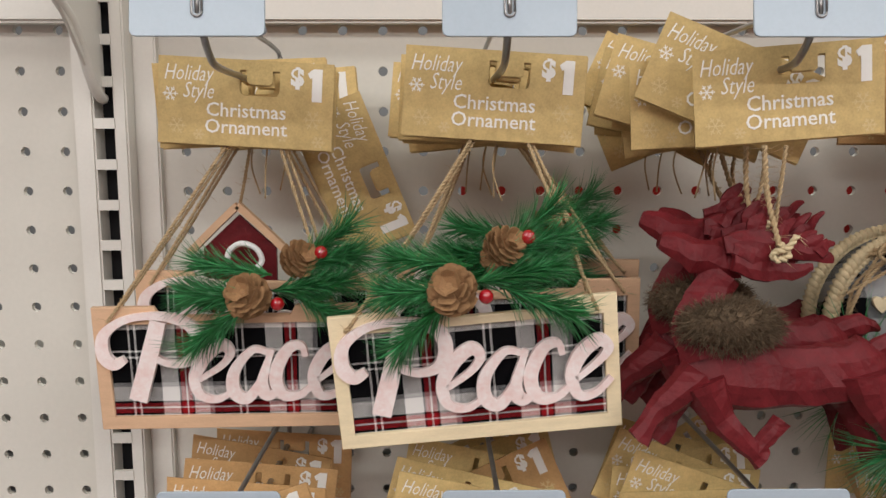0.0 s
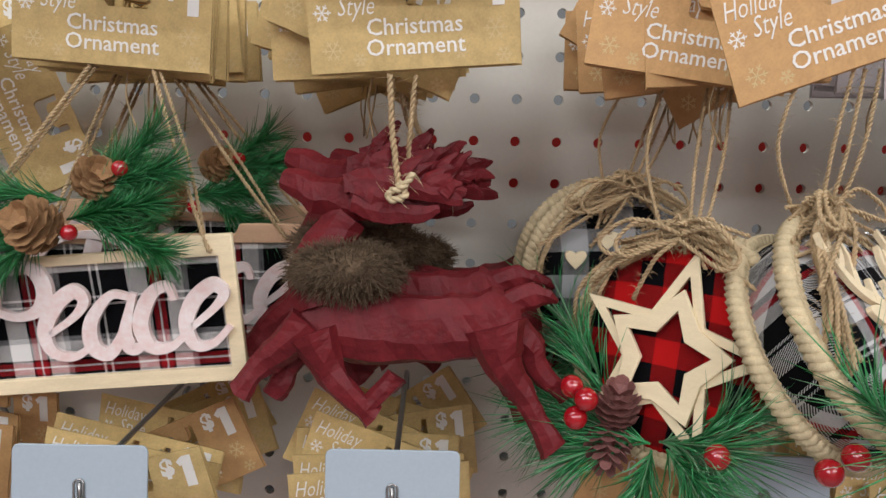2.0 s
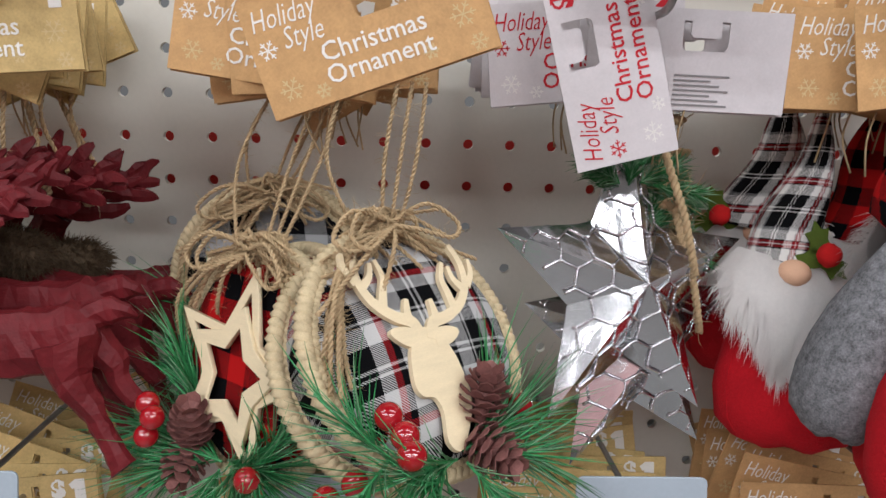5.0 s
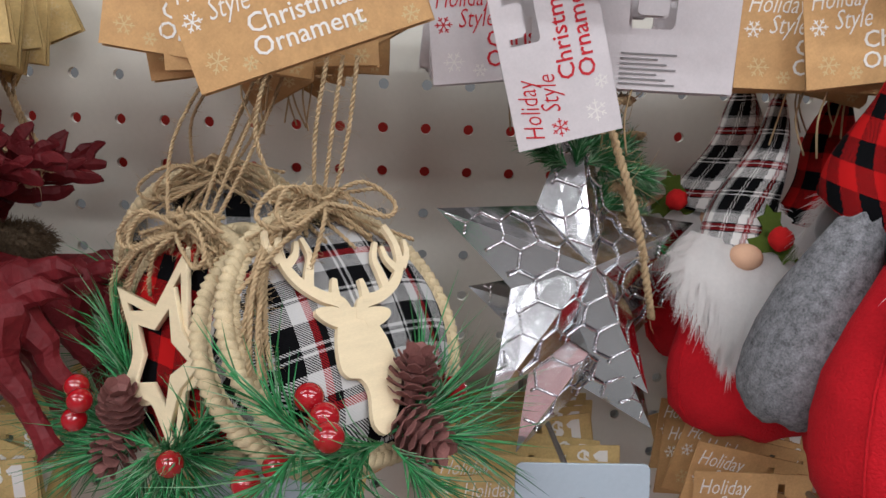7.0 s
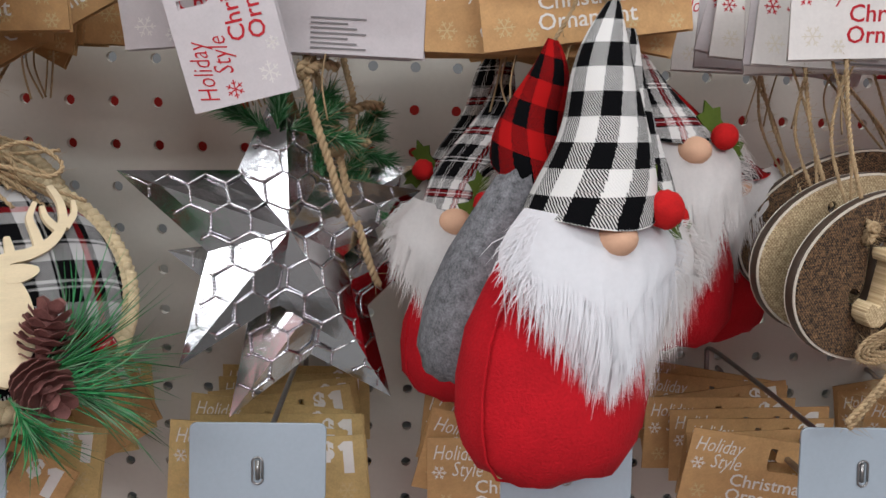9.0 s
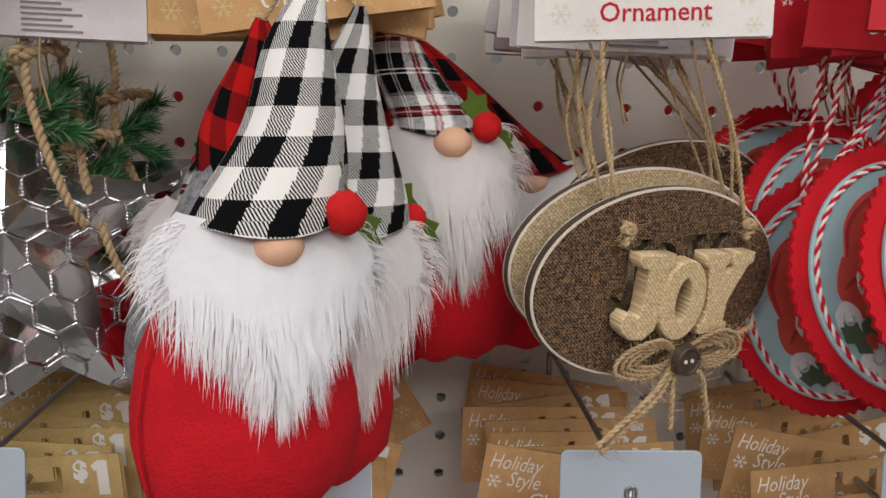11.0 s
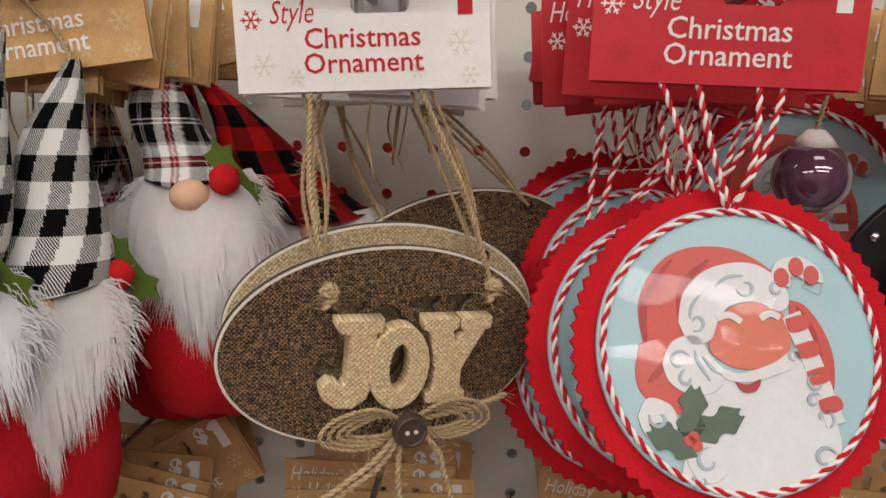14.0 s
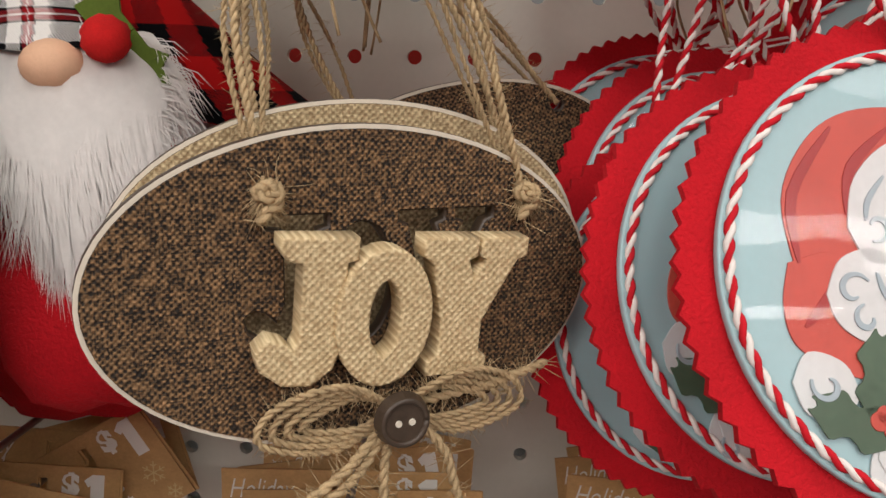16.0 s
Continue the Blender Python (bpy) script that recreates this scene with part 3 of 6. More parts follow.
def snowflake(bm, x, z, r, w):
    for k in range(6):
        a = math.pi * k / 3
        c, s = math.cos(a), math.sin(a)
        for u0, u1, off in ((0.0, 1.0, 0), (0.55, 0.85, 0.9), (0.55, 0.85, -0.9)):
            p = Vector((x + c * r * u0, -0.0004, z + s * r * u0)) if not off else Vector((x + c * r * u0, -0.0004, z + s * r * u0))
            b = a + off
            q = Vector((x + c * r * u1, -0.0004, z + s * r * u1)) if not off else p + Vector((math.cos(b), 0, math.sin(b))) * r * 0.32
            d = (q - p).normalized()
            n = Vector((-d.z, 0, d.x)) * w / 2
            f = bm.faces.new([bm.verts.new(v) for v in (p - n, q - n, q + n, p + n)])
            f.normal_update()
            if f.normal.y > 0:
                f.normal_flip()


def tag_meshes(style):
    if style in TAG_MESH:
        return TAG_MESH[style]
    card, ink, pale = CARDS[style]
    outline = [(-0.0505, -0.038), (0.037, -0.038), (0.037, 0.005), (-0.0505, 0.005)]
    hole = [(-0.0100, -0.0105), (-0.0085, -0.0125), (0.0085, -0.0125), (0.0100, -0.0105), (0.0100, 0.0), (0.0065, 0.0), (0.0065, -0.0055), (0.005, -0.007), (-0.005, -0.007), (-0.0065, -0.0055), (-0.0065, 0.0), (-0.0100, 0.0)]
    sheets = [("price_tag", flat([outline, hole], 0.0007), card)]
    second = flat([outline, hole], 0.0005)
    second.transform(pose(0.0006, 0.0012, -0.0008, 1.5))
    sheets.append(("back_flap", second, card))
    if style == "back":
        bm = bmesh.new()
        for k in range(7):
            box(bm, -0.012, 0.012 - 0.004 * (k % 3), -0.0007, -0.0004, -0.036 + 0.0021 * k, -0.0352 + 0.0021 * k)
        sheets.append(("small_print", bm, ink))
    else:
        title = joined("title", [words("Holiday", 0.0112, -0.0480, -0.0065, shear=0.3, bold=-0.00008, width=0.70), words("Style", 0.0112, -0.0385, -0.0150, shear=0.3, bold=-0.00008, width=0.72)])
        bm = bmesh.new()
        snowflake(bm, -0.0445, -0.0135, 0.0038, 0.0005)
        title.transform(Matrix.Translation((0, -0.00045, 0)))
        both = bpy.data.meshes.new("snowflake")
        bm.to_mesh(both)
        bm.free()
        sheets.append(("title_print", title, ink))
        sheets.append(("snowflake_print", both, ink))
        name = joined("name", [words("Christmas", 0.0098, -0.0065, -0.0235, "CENTER", 0.00006), words("Ornament", 0.0098, -0.0065, -0.0318, "CENTER", 0.00006)])
        name.transform(Matrix.Translation((0, -0.00045, 0)))
        sheets.append(("name_print", name, ink))
        price = joined("price", [words("$", 0.0120, 0.0155, -0.0062, bold=0.0006), flat([[(0.0262, -0.0140), (0.0312, -0.0140), (0.0312, 0.0022), (0.0268, 0.0022), (0.0238, -0.0002), (0.0252, -0.0028), (0.0262, -0.0022)]], 0.00024)])
        price.transform(Matrix.Translation((0, -0.00045, 0)))
        sheets.append(("price_print", price, ink))
        bm = bmesh.new()
        for sx, sz, sr in ((0.027, -0.023, 0.005), (-0.041, -0.029, 0.0045), (0.012, -0.032, 0.003), (-0.030, -0.033, 0.003), (0.030, -0.034, 0.0035)):
            snowflake(bm, sx, sz, sr, 0.00045)
        for v in bm.verts:
            v.co.y += 0.00003
        sheets.append(("flake_pattern", bm, pale))
    out = []
    for name, data, mat in sheets:
        if isinstance(data, bmesh.types.BMesh):
            me = bpy.data.meshes.new(name)
            data.to_mesh(me)
            data.free()
        else:
            me = data
        me.materials.clear()
        me.materials.append(mat)
        out.append((name, me))
    TAG_MESH[style] = out
    return out


def tag_on(parent, style, m):
    """A folded card tag under its ornament; the tag's origin is the top of its hang hole."""
    sheets = tag_meshes(style)
    card = part(sheets[0][0], sheets[0][1], None, parent, m=m)
    for name, me in sheets[1:]:
        piece = part(name, me, None, card)
        if name in ("flake_pattern", "small_print"):
            piece["kind"] = "stuff"
    return card


COLOUR = {"gold": "gold kraft", "tan": "tan kraft", "grey": "pale grey", "white": "white", "red": "glossy red", "back": "pale grey"}


def spare_tags(hx, z, y0, y1, count, styles, seed, spread=9.0, group=""):
    """Card tags of ornaments whose bodies stay out of view, one behind the other on a hook."""
    rng = random.Random(seed)
    for k in range(count):
        y = y0 + (y1 - y0) * k / max(count - 1, 1)
        st = styles[k % len(styles)]
        roll = max(-60.0, min(60.0, rng.gauss(0, spread)))
        ob = thing("hang_tag", "%s card tag of a hanging ornament, on a wire hook" % COLOUR[st], "tag", group, Matrix.Translation(Z(hx + rng.uniform(-0.006, 0.006), y, z)))
        tag_on(ob, st, pose(0, 0, 0.0025, rng.uniform(-4, 4), roll, rng.uniform(-8, 8)))
        bm = bmesh.new()
        x0 = rng.uniform(-0.012, 0.006)
        tube(bm, smooth_line([(x0, 0.001, -0.034), (x0 - 0.002, 0.003, -0.048), (x0 + rng.uniform(-0.006, 0.006), 0.004, -0.064)], 4), 0.0005, 5)
        part("twine", bm, jute, ob)


for k, (cnt, styles, spread) in enumerate(((5, ("tan",), 8), (7, ("gold", "gold", "gold", "tan"), 26), (8, ("gold",), 28), (6, ("tan", "gold"), 20), (8, ("gold",), 5), (8, ("tan",), 12), (8, ("tan",), 9), (7, ("tan",), 10), (5, ("tan",), 8))):
    spare_tags(HOOKS[k], WIRE_TOP - DROP, -0.125, -0.022, cnt, styles, 40 + k, spread, "tags on the lower hooks")

# ---- ornaments ----


def ribbon(bm, pts, width, thick, mat=0, n=6, y=0.0):
    """A flat bar of even thickness along a 2D line in the x-z plane; width is a function of 0..1 or a number."""
    L = smooth_line([(x, 0, z) for x, z in pts], n)
    rows = []
    for i, p in enumerate(L):
        d = (L[min(i + 1, len(L) - 1)] - L[max(i - 1, 0)])
        d = d.normalized() if d.length > 1e-9 else Vector((1, 0, 0))
        w = width(i / (len(L) - 1)) if callable(width) else width
        s = Vector((-d.z, 0, d.x)) * w / 2
        rows.append([bm.verts.new(p + q + Vector((0, yy, 0))) for q, yy in ((s, y - thick), (-s, y - thick), (-s, y), (s, y))])
    for a, b in zip(rows, rows[1:]):
        for k in range(4):
            bm.faces.new((a[k], a[(k + 1) % 4], b[(k + 1) % 4], b[k])).material_index = mat
    bm.faces.new(rows[0][::-1]).material_index = mat
    bm.faces.new(rows[-1]).material_index = mat


def sprig(bm, base, way, length, count, reach, rng, w=0.0003, mats=(0,), droop=0.0):
    """Needles along a stem, fanning forwards."""
    base, way = Vector(base), Vector(way).normalized()
    side = way.orthogonal().normalized()
    tube(bm, [base, base + way * length], 0.0006, 5, mats[0])
    for k in range(count):
        t = rng.random() ** 0.8
        a = rng.uniform(0, 2 * math.pi)
        out = Matrix.Rotation(a, 3, way) @ side
        p = base + way * length * t
        q = (way * rng.uniform(0.5, 1.1) + out * rng.uniform(0.25, 0.75)).normalized()
        L = reach * rng.uniform(0.55, 1.1)
        tip = p + q * L + Vector((0, 0, -droop * L)) + out * L * rng.uniform(-0.05, 0.12)
        blade(bm, p, p.lerp(tip, 0.5) + way * L * 0.06, tip, w, rng.choice(mats))


def pine_cone(bm, c, way, length, r, rng, mat=0):
    """A cone of overlapping scales round an axis."""
    c, way = Vector(c), Vector(way).normalized()
    side = way.orthogonal().normalized()
    tube(bm, [c - way * length * 0.45, c, c + way * length * 0.45], lambda t: r * (0.22 + 0.2 * math.sin(math.pi * t)), 8, mat)
    rows = 7
    for j in range(rows):
        t = j / (rows - 1)
        rr = r * (0.30 + 0.85 * math.sin(math.pi * (0.22 + 0.68 * t)))
        m = 8 if 1 <= j <= rows - 3 else 5
        for k in range(m):
            a = 2 * math.pi * (k + 0.5 * (j % 2)) / m + rng.uniform(-0.12, 0.12)
            out = Matrix.Rotation(a, 3, way) @ side
            tan = way.cross(out)
            w = r * rng.uniform(0.34, 0.46)
            rise = length * (0.10 + 0.16 * t)
            p = c + way * length * (t - 0.5) * 0.9 + out * r * 0.15
            mid = p + out * (rr - r * 0.15) * 0.62 + way * rise * 0.4
            tip = p + out * (rr - r * 0.15) * rng.uniform(0.95, 1.1) + way * rise
            top = [p - tan * w * 0.35, mid - tan * w * 0.95, tip - tan * w * 0.72, tip + way * rise * 0.25 + out * w * 0.12, tip + tan * w * 0.72, mid + tan * w * 0.95, p + tan * w * 0.35]
            up = way * length * 0.026 + out * r * 0.03
            vs = [bm.verts.new(v) for v in top]
            ws = [bm.verts.new(v - up) for v in top]
            n = len(vs)
            bm.faces.new(vs).material_index = mat
            bm.faces.new(ws[::-1]).material_index = mat
            for i in range(n):
                bm.faces.new((vs[i], ws[i], ws[(i + 1) % n], vs[(i + 1) % n])).material_index = mat


def cord_between(ob, pts, r=0.0010, pitch=0.0045, seed=1, name="twine", fuzz=900):
    bm = bmesh.new()
    twist(bm, smooth_line(pts, 5), r, pitch, 2, 4, fuzz=fuzz, rng=random.Random(seed))
    return part(name, bm, jute, ob)


# -- wooden signs --
def sheet(pts):
    """Lettering drawn on a sheet 600 units wide that leans by five degrees, turned into metres on the sign."""
    return [((x - 803) * 0.000227, (395 - z - (x - 803) * 0.087) * 0.000227) for x, z in pts]


CURL = sheet([(572, 388), (545, 402), (524, 378), (532, 330), (585, 292), (660, 280), (725, 296), (742, 338), (722, 378), (680, 392), (645, 382)])
STEM = sheet([(655, 292), (628, 380), (594, 486)])
LETTERS = [sheet(q) for q in (
    [(738, 425), (790, 388), (812, 356), (794, 338), (756, 368), (728, 420), (738, 462), (778, 470), (822, 440)],
    [(898, 348), (862, 346), (820, 398), (816, 448), (846, 462), (882, 412), (902, 352)],
    [(908, 340), (882, 420), (894, 452), (932, 428)],
    [(984, 352), (974, 326), (942, 340), (914, 398), (926, 446), (966, 446), (1004, 412)],
    [(1010, 406), (1058, 366), (1080, 336), (1060, 320), (1022, 350), (1000, 400), (1014, 442), (1050, 436), (1084, 402)])]


def peace_sign(m, tag_style, tag_roll, tag_at, sign_at, roll, seed, group, wood, paint, holes=((-0.058, 0.0315), (0.058, 0.0315)), greens=True, gx=0.0, gz=0.0):
    rng = random.Random(seed)
    ob = thing("christmas_ornament", "plaid wooden sign ornament lettered Peace with pine sprig, on a hook", "ornament", group, m)
    tag_on(ob, tag_style, Matrix.Translation(tag_at) @ pose(0, 0, 0, 0, tag_roll, 0))
    base = Matrix.Translation(sign_at) @ pose(0, 0, 0, 4, roll, 0)
    w, h = 0.068, 0.033
    outline = [(-w, -h), (w, -h), (w, h), (w - 0.031, h), (w - 0.034, h - 0.005), (-w + 0.034, h - 0.005), (-w + 0.031, h), (-w, h)]
    inner = [(-w + 0.006, -h + 0.006), (-w + 0.006, h - 0.0085), (w - 0.006, h - 0.0085), (w - 0.006, -h + 0.006)]
    eyes = [ring(0.0012, 0.0012, 8, hx, hz - 0.003) for hx, hz in holes]
    sign = part("frame", flat([outline, inner] + eyes, 0.004, 0.0004), wood, ob, m=base)
    cloth = [(-w + 0.004, -h + 0.004), (w - 0.004, -h + 0.004), (w - 0.004, h - 0.0065), (-w + 0.004, h - 0.0065)]
    part("cloth_panel", flat([cloth], 0.001), tartan, sign, "black, white and red tartan cloth", m=pose(0, 0.001, 0))
    bm = bmesh.new()
    ribbon(bm, CURL, lambda t: 0.0036 + 0.0036 * math.sin(2.0 * math.pi * t + 0.4) ** 2, 0.0028, n=8)
    ribbon(bm, STEM, lambda t: 0.0080 + 0.0015 * t, 0.0029, n=8)
    for k, pts in enumerate(LETTERS):
        ribbon(bm, pts, lambda t: 0.0030 + 0.0040 * math.sin(math.pi * t) ** 2, 0.0027 + 0.00007 * k, n=8)
    bmesh.ops.transform(bm, matrix=pose(0, -0.0018, 0), verts=bm.verts[:])
    part("lettering", bm, paint, sign, "raised script word Peace")
    if greens:
        tuft = pose(gx, 0, gz)
        bm = bmesh.new()
        for c, d, n in (((-0.004, -0.006, 0.036), (-1, -0.15, 0.05), 330), ((0.0, -0.006, 0.038), (1, -0.1, 0.14), 330), ((-0.01, -0.008, 0.034), (-0.6, -0.2, -0.45), 170), ((0.012, -0.008, 0.036), (0.7, -0.25, -0.30), 170), ((0.008, -0.004, 0.050), (1, 0, 0.16), 260), ((0.000, -0.004, 0.046), (-0.9, 0, 0.16), 150), ((0.012, -0.002, 0.050), (0.6, 0, 0.45), 110)):
            sprig(bm, c, d, 0.034, int(n * 1.8), 0.0215, rng, 0.00028, (0, 0, 0, 1))
        part("pine_sprig", bm, [needle_green, needle_light], sign, m=tuft)
        bm = bmesh.new()
        pine_cone(bm, (-0.010, -0.013, 0.037), (-0.2, -0.75, 0.5), 0.018, 0.0098, rng)
        part("pine_cone", bm, cone_brown, sign, m=tuft)
        bm = bmesh.new()
        pine_cone(bm, (0.014, -0.006, 0.054), (0.5, -0.5, 0.4), 0.015, 0.008, rng)
        part("pine_cone", bm, cone_brown, sign, m=tuft)
        for bx, by, bz in ((0.0045, -0.016, 0.034), (0.026, -0.008, 0.058)):
            bm = bmesh.new()
            ball(bm, (bx, by, bz), 0.0035, seg=14, rings=9)
            part("berry", bm, berry_red, sign, m=tuft)
    tw = Vector(tag_at)
    for (hx, hz), sx in zip(holes, (-0.013, 0.013)):
        e = base @ Vector((hx, -0.003, hz - 0.003))
        s = tw + Vector((-0.005 + sx, 0.002, -0.036))
        mid = s.lerp(e, 0.5) + Vector((0, -0.002, -0.001))
        cord_between(ob, [s, mid, e, e + Vector((0, 0.004, 0.002))], seed=seed + int(hx * 100), fuzz=500)
        f2 = s + Vector((0.002, 0.002, 0))
        cord_between(ob, [f2, mid + Vector((0.003, 0.003, 0.002)), base @ Vector((hx * 0.96, 0.003, hz))], 0.0009, seed=seed + 7, fuzz=300)
    return ob


SIGNS = "wooden Peace signs on the hooks"
peace_sign(Matrix.Translation(Z(HOOKS[0], -0.112, WIRE_TOP)), "gold", 3.2, (0.009, 0, 0.001), (-0.012, 0.0, -0.151), -0.8, 3, SIGNS, frame_wood, pink_print, gx=0.026, gz=0.004)
peace_sign(Matrix.Translation(Z(HOOKS[1], -0.127, WIRE_TOP)), "gold", 3.6, (0.006, 0, 0.004), (-0.0105, -0.021, -0.1435), -5.0, 5, SIGNS, birch, pink_print, gx=0.002, gz=0.007)
peace_sign(Matrix.Translation(Z(HOOKS[1], -0.068, WIRE_TOP)), "gold", 1.0, (0.006, 0, 0.002), (0.016, -0.004, -0.133), 0.5, 8, SIGNS, frame_wood, pink_print)
peace_sign(Matrix.Translation(Z(HOOKS[1], -0.095, WIRE_TOP)), "gold", 2.0, (0.004, 0, 0.002), (0.011, -0.004, -0.141), -1.5, 9, SIGNS, frame_wood, pink_print, greens=False)
peace_sign(Matrix.Translation(Z(HOOKS[0], -0.072, WIRE_TOP)), "gold", 1.0, (0.004, 0, 0.002), (-0.004, -0.002, -0.140), 1.0, 10, SIGNS, frame_wood, pink_print, greens=False)
spare_tags(HOOKS[0] + 0.009, WIRE_TOP, -0.10, -0.03, 3, ("gold",), 71, 4, "tags on the upper hooks")
spare_tags(HOOKS[1], WIRE_TOP, -0.118, -0.03, 5, ("gold",), 72, 5, "tags on the upper hooks")


def house_ornament():
    """A small red wooden house with a white curl, behind the first sign."""
    ob = thing("house_ornament", "small red wooden house ornament with white chenille curl", "ornament", m=Matrix.Translation(Z(-0.130, -0.062, -0.022)))
    tag_on(ob, "gold", pose(0.083, 0.010, 0.034, 0, 68, 8))
    roof = [(-0.026, -0.006), (0, 0.018), (0.026, -0.006), (0.026, -0.040), (-0.026, -0.040)]
    body = part("house_wall", flat([[(x * 0.8, z * 0.8 - 0.002) for x, z in roof]], 0.003), red_paint, ob)
    bm = bmesh.new()
    ribbon(bm, [(-0.028, -0.009), (-0.014, 0.005), (0, 0.018)], 0.004, 0.006, n=2)
    ribbon(bm, [(0, 0.018), (0.014, 0.005), (0.028, -0.009)], 0.004, 0.006, n=2)
    part("roof_edge", bm, frame_wood, ob)
    bm = bmesh.new()
    tube(bm, smooth_line([(-0.006, -0.008, -0.014), (-0.004, -0.009, -0.007), (0.003, -0.010, -0.003), (0.011, -0.010, -0.006), (0.014, -0.009, -0.013), (0.010, -0.009, -0.018)], 5), 0.0017, 7)
    part("curl", bm, white_glitter, ob, smooth=True)
    cord_between(ob, [(0, 0, 0.017), (0.004, -0.004, 0.03), (0.010, -0.008, 0.055)], seed=3)
    return ob


house_ornament()

# -- red reindeer --


def reindeer_figure(name, parent, m, seed):
    """A leaping reindeer in carved-looking resin with a fur collar: one mesh; origin where the twine is glued, over the head."""
    rng = random.Random(seed)
    bm = bmesh.new()

    def limb(pts, radii, sides=7, squash=0.62, y=0.0):
        n = len(radii) - 1

        def width(t):
            k = min(int(t * n), n - 1)
            return radii[k] + (radii[k + 1] - radii[k]) * (t * n - k)
        tube(bm, smooth_line([(x, y, z) for x, z in pts], 4), width, sides, 0, squash=squash, up=Vector((0, 1, 0)))

    limb([(-0.041, -0.050), (-0.031, -0.054), (-0.010, -0.0575), (0.015, -0.058), (0.034, -0.056), (0.046, -0.053), (0.053, -0.050)], (0.006, 0.0145, 0.0165, 0.0145, 0.0150, 0.0150, 0.006), 9, 0.5)
    limb([(-0.030, -0.048), (-0.033, -0.034), (-0.028, -0.020), (-0.021, -0.010)], (0.014, 0.0125, 0.010, 0.009))
    limb([(-0.012, -0.004), (-0.022, -0.003), (-0.034, 0.000), (-0.044, 0.004), (-0.050, 0.006)], (0.007, 0.0100, 0.0085, 0.0062, 0.0042))
    limb([(-0.018, 0.001), (-0.008, -0.002), (-0.001, -0.006)], (0.004, 0.0052, 0.0012), 8, 0.5, -0.008)
    start = len(bm.verts)
    for y, dx, dz in ((-0.008, 0.0, 0.0), (0.007, 0.003, 0.007)):
        limb([(-0.022 + dx, 0.002 + dz), (-0.006 + dx, 0.004 + dz), (0.010 + dx, 0.001 + dz), (0.026 + dx, -0.003 + dz), (0.040 + dx, -0.004 + dz)], (0.0050, 0.0066, 0.0066, 0.0052, 0.0018), 6, 0.40, y)
        limb([(-0.006 + dx, 0.004 + dz), (-0.005 + dx, 0.014 + dz), (0.001 + dx, 0.022 + dz)], (0.0052, 0.0046, 0.0014), 6, 0.40, y)
        limb([(0.006 + dx, 0.003 + dz), (0.011 + dx, 0.011 + dz), (0.019 + dx, 0.016 + dz)], (0.0052, 0.0046, 0.0014), 6, 0.40, y)
        limb([(0.020 + dx, -0.001 + dz), (0.027 + dx, 0.005 + dz), (0.034 + dx, 0.007 + dz)], (0.0046, 0.0040, 0.0012), 6, 0.40, y)
        for k in range(5):
            x, up = -0.012 + 0.010 * k, rng.uniform(-1, 1)
            limb([(x + dx, 0.002 + dz - 0.0012 * k), (x + 0.005 + dx, 0.002 + dz + 0.007 * up), (x + 0.013 + dx, 0.003 + dz + 0.012 * up)], (0.0040, 0.0036, 0.0006), 5, 0.35, y + rng.uniform(-0.004, 0.004))
        limb([(-0.018 + dx, -0.006 + dz), (-0.002 + dx, -0.010 + dz), (0.014 + dx, -0.012 + dz), (0.026 + dx, -0.010 + dz)], (0.0048, 0.0060, 0.0046, 0.0015), 6, 0.40, y)
    bm.verts.ensure_lookup_table()
    for v in bm.verts[start:]:
        v.co.x, v.co.z = -0.020 + (v.co.x + 0.020) * 0.80, 0.002 + (v.co.z - 0.002) * 0.88
    limb([(-0.036, -0.056), (-0.050, -0.070), (-0.058, -0.078), (-0.064, -0.086)], (0.0100, 0.0062, 0.0044, 0.0056), 8, 0.8, -0.005)
    limb([(-0.034, -0.060), (-0.026, -0.077), (-0.012, -0.091), (-0.008, -0.095)], (0.0100, 0.0064, 0.0046, 0.0050), 8, 0.8, -0.007)
    limb([(-0.012, -0.091), (-0.004, -0.084), (0.001, -0.078)], (0.0044, 0.0046, 0.0054), 8, 0.8, -0.007)
    limb([(-0.036, -0.056), (-0.046, -0.076), (-0.053, -0.088)], (0.0090, 0.0058, 0.0050), 8, 0.8, 0.006)
    limb([(0.042, -0.056), (0.046, -0.072), (0.054, -0.085), (0.060, -0.096), (0.067, -0.107)], (0.0140, 0.0090, 0.0056, 0.0046, 0.0060), 8, 0.8, -0.006)
    limb([(0.045, -0.054), (0.057, -0.064), (0.061, -0.073), (0.070, -0.082), (0.075, -0.087)], (0.0115, 0.0076, 0.0052, 0.0042, 0.0052), 8, 0.8, 0.006)
    limb([(0.049, -0.047), (0.060, -0.0435), (0.069, -0.046)], (0.0055, 0.0066, 0.0015), 8, 0.6)
    for f in bm.faces:
        f.smooth = False
    for v in bm.verts:
        q = v.co.copy()
        v.co += Vector((noise.noise(q * 75 + Vector((seed, 0, 0))), noise.noise(q * 70), noise.noise(q * 72 + Vector((3, 1, 2))))) * 0.0024
        v.co += Vector((noise.noise(q * 210), noise.noise(q * 200 + Vector((5, 2, 1))), noise.noise(q * 220 + Vector((1, 7, 4))))) * 0.0009
    c = Vector((-0.021, -0.006, -0.034))
    ball(bm, c, 0.0225, 0.0125, 0.0105, 14, 8, 1)
    for k in range(2800):
        a, b = rng.uniform(0, 6.283), math.acos(rng.uniform(-1, 1))
        d = Vector((math.sin(b) * math.cos(a), math.sin(b) * math.sin(a), math.cos(b)))
        p = c + Vector((d.x * 0.0225, d.y * 0.0125, d.z * 0.0105))
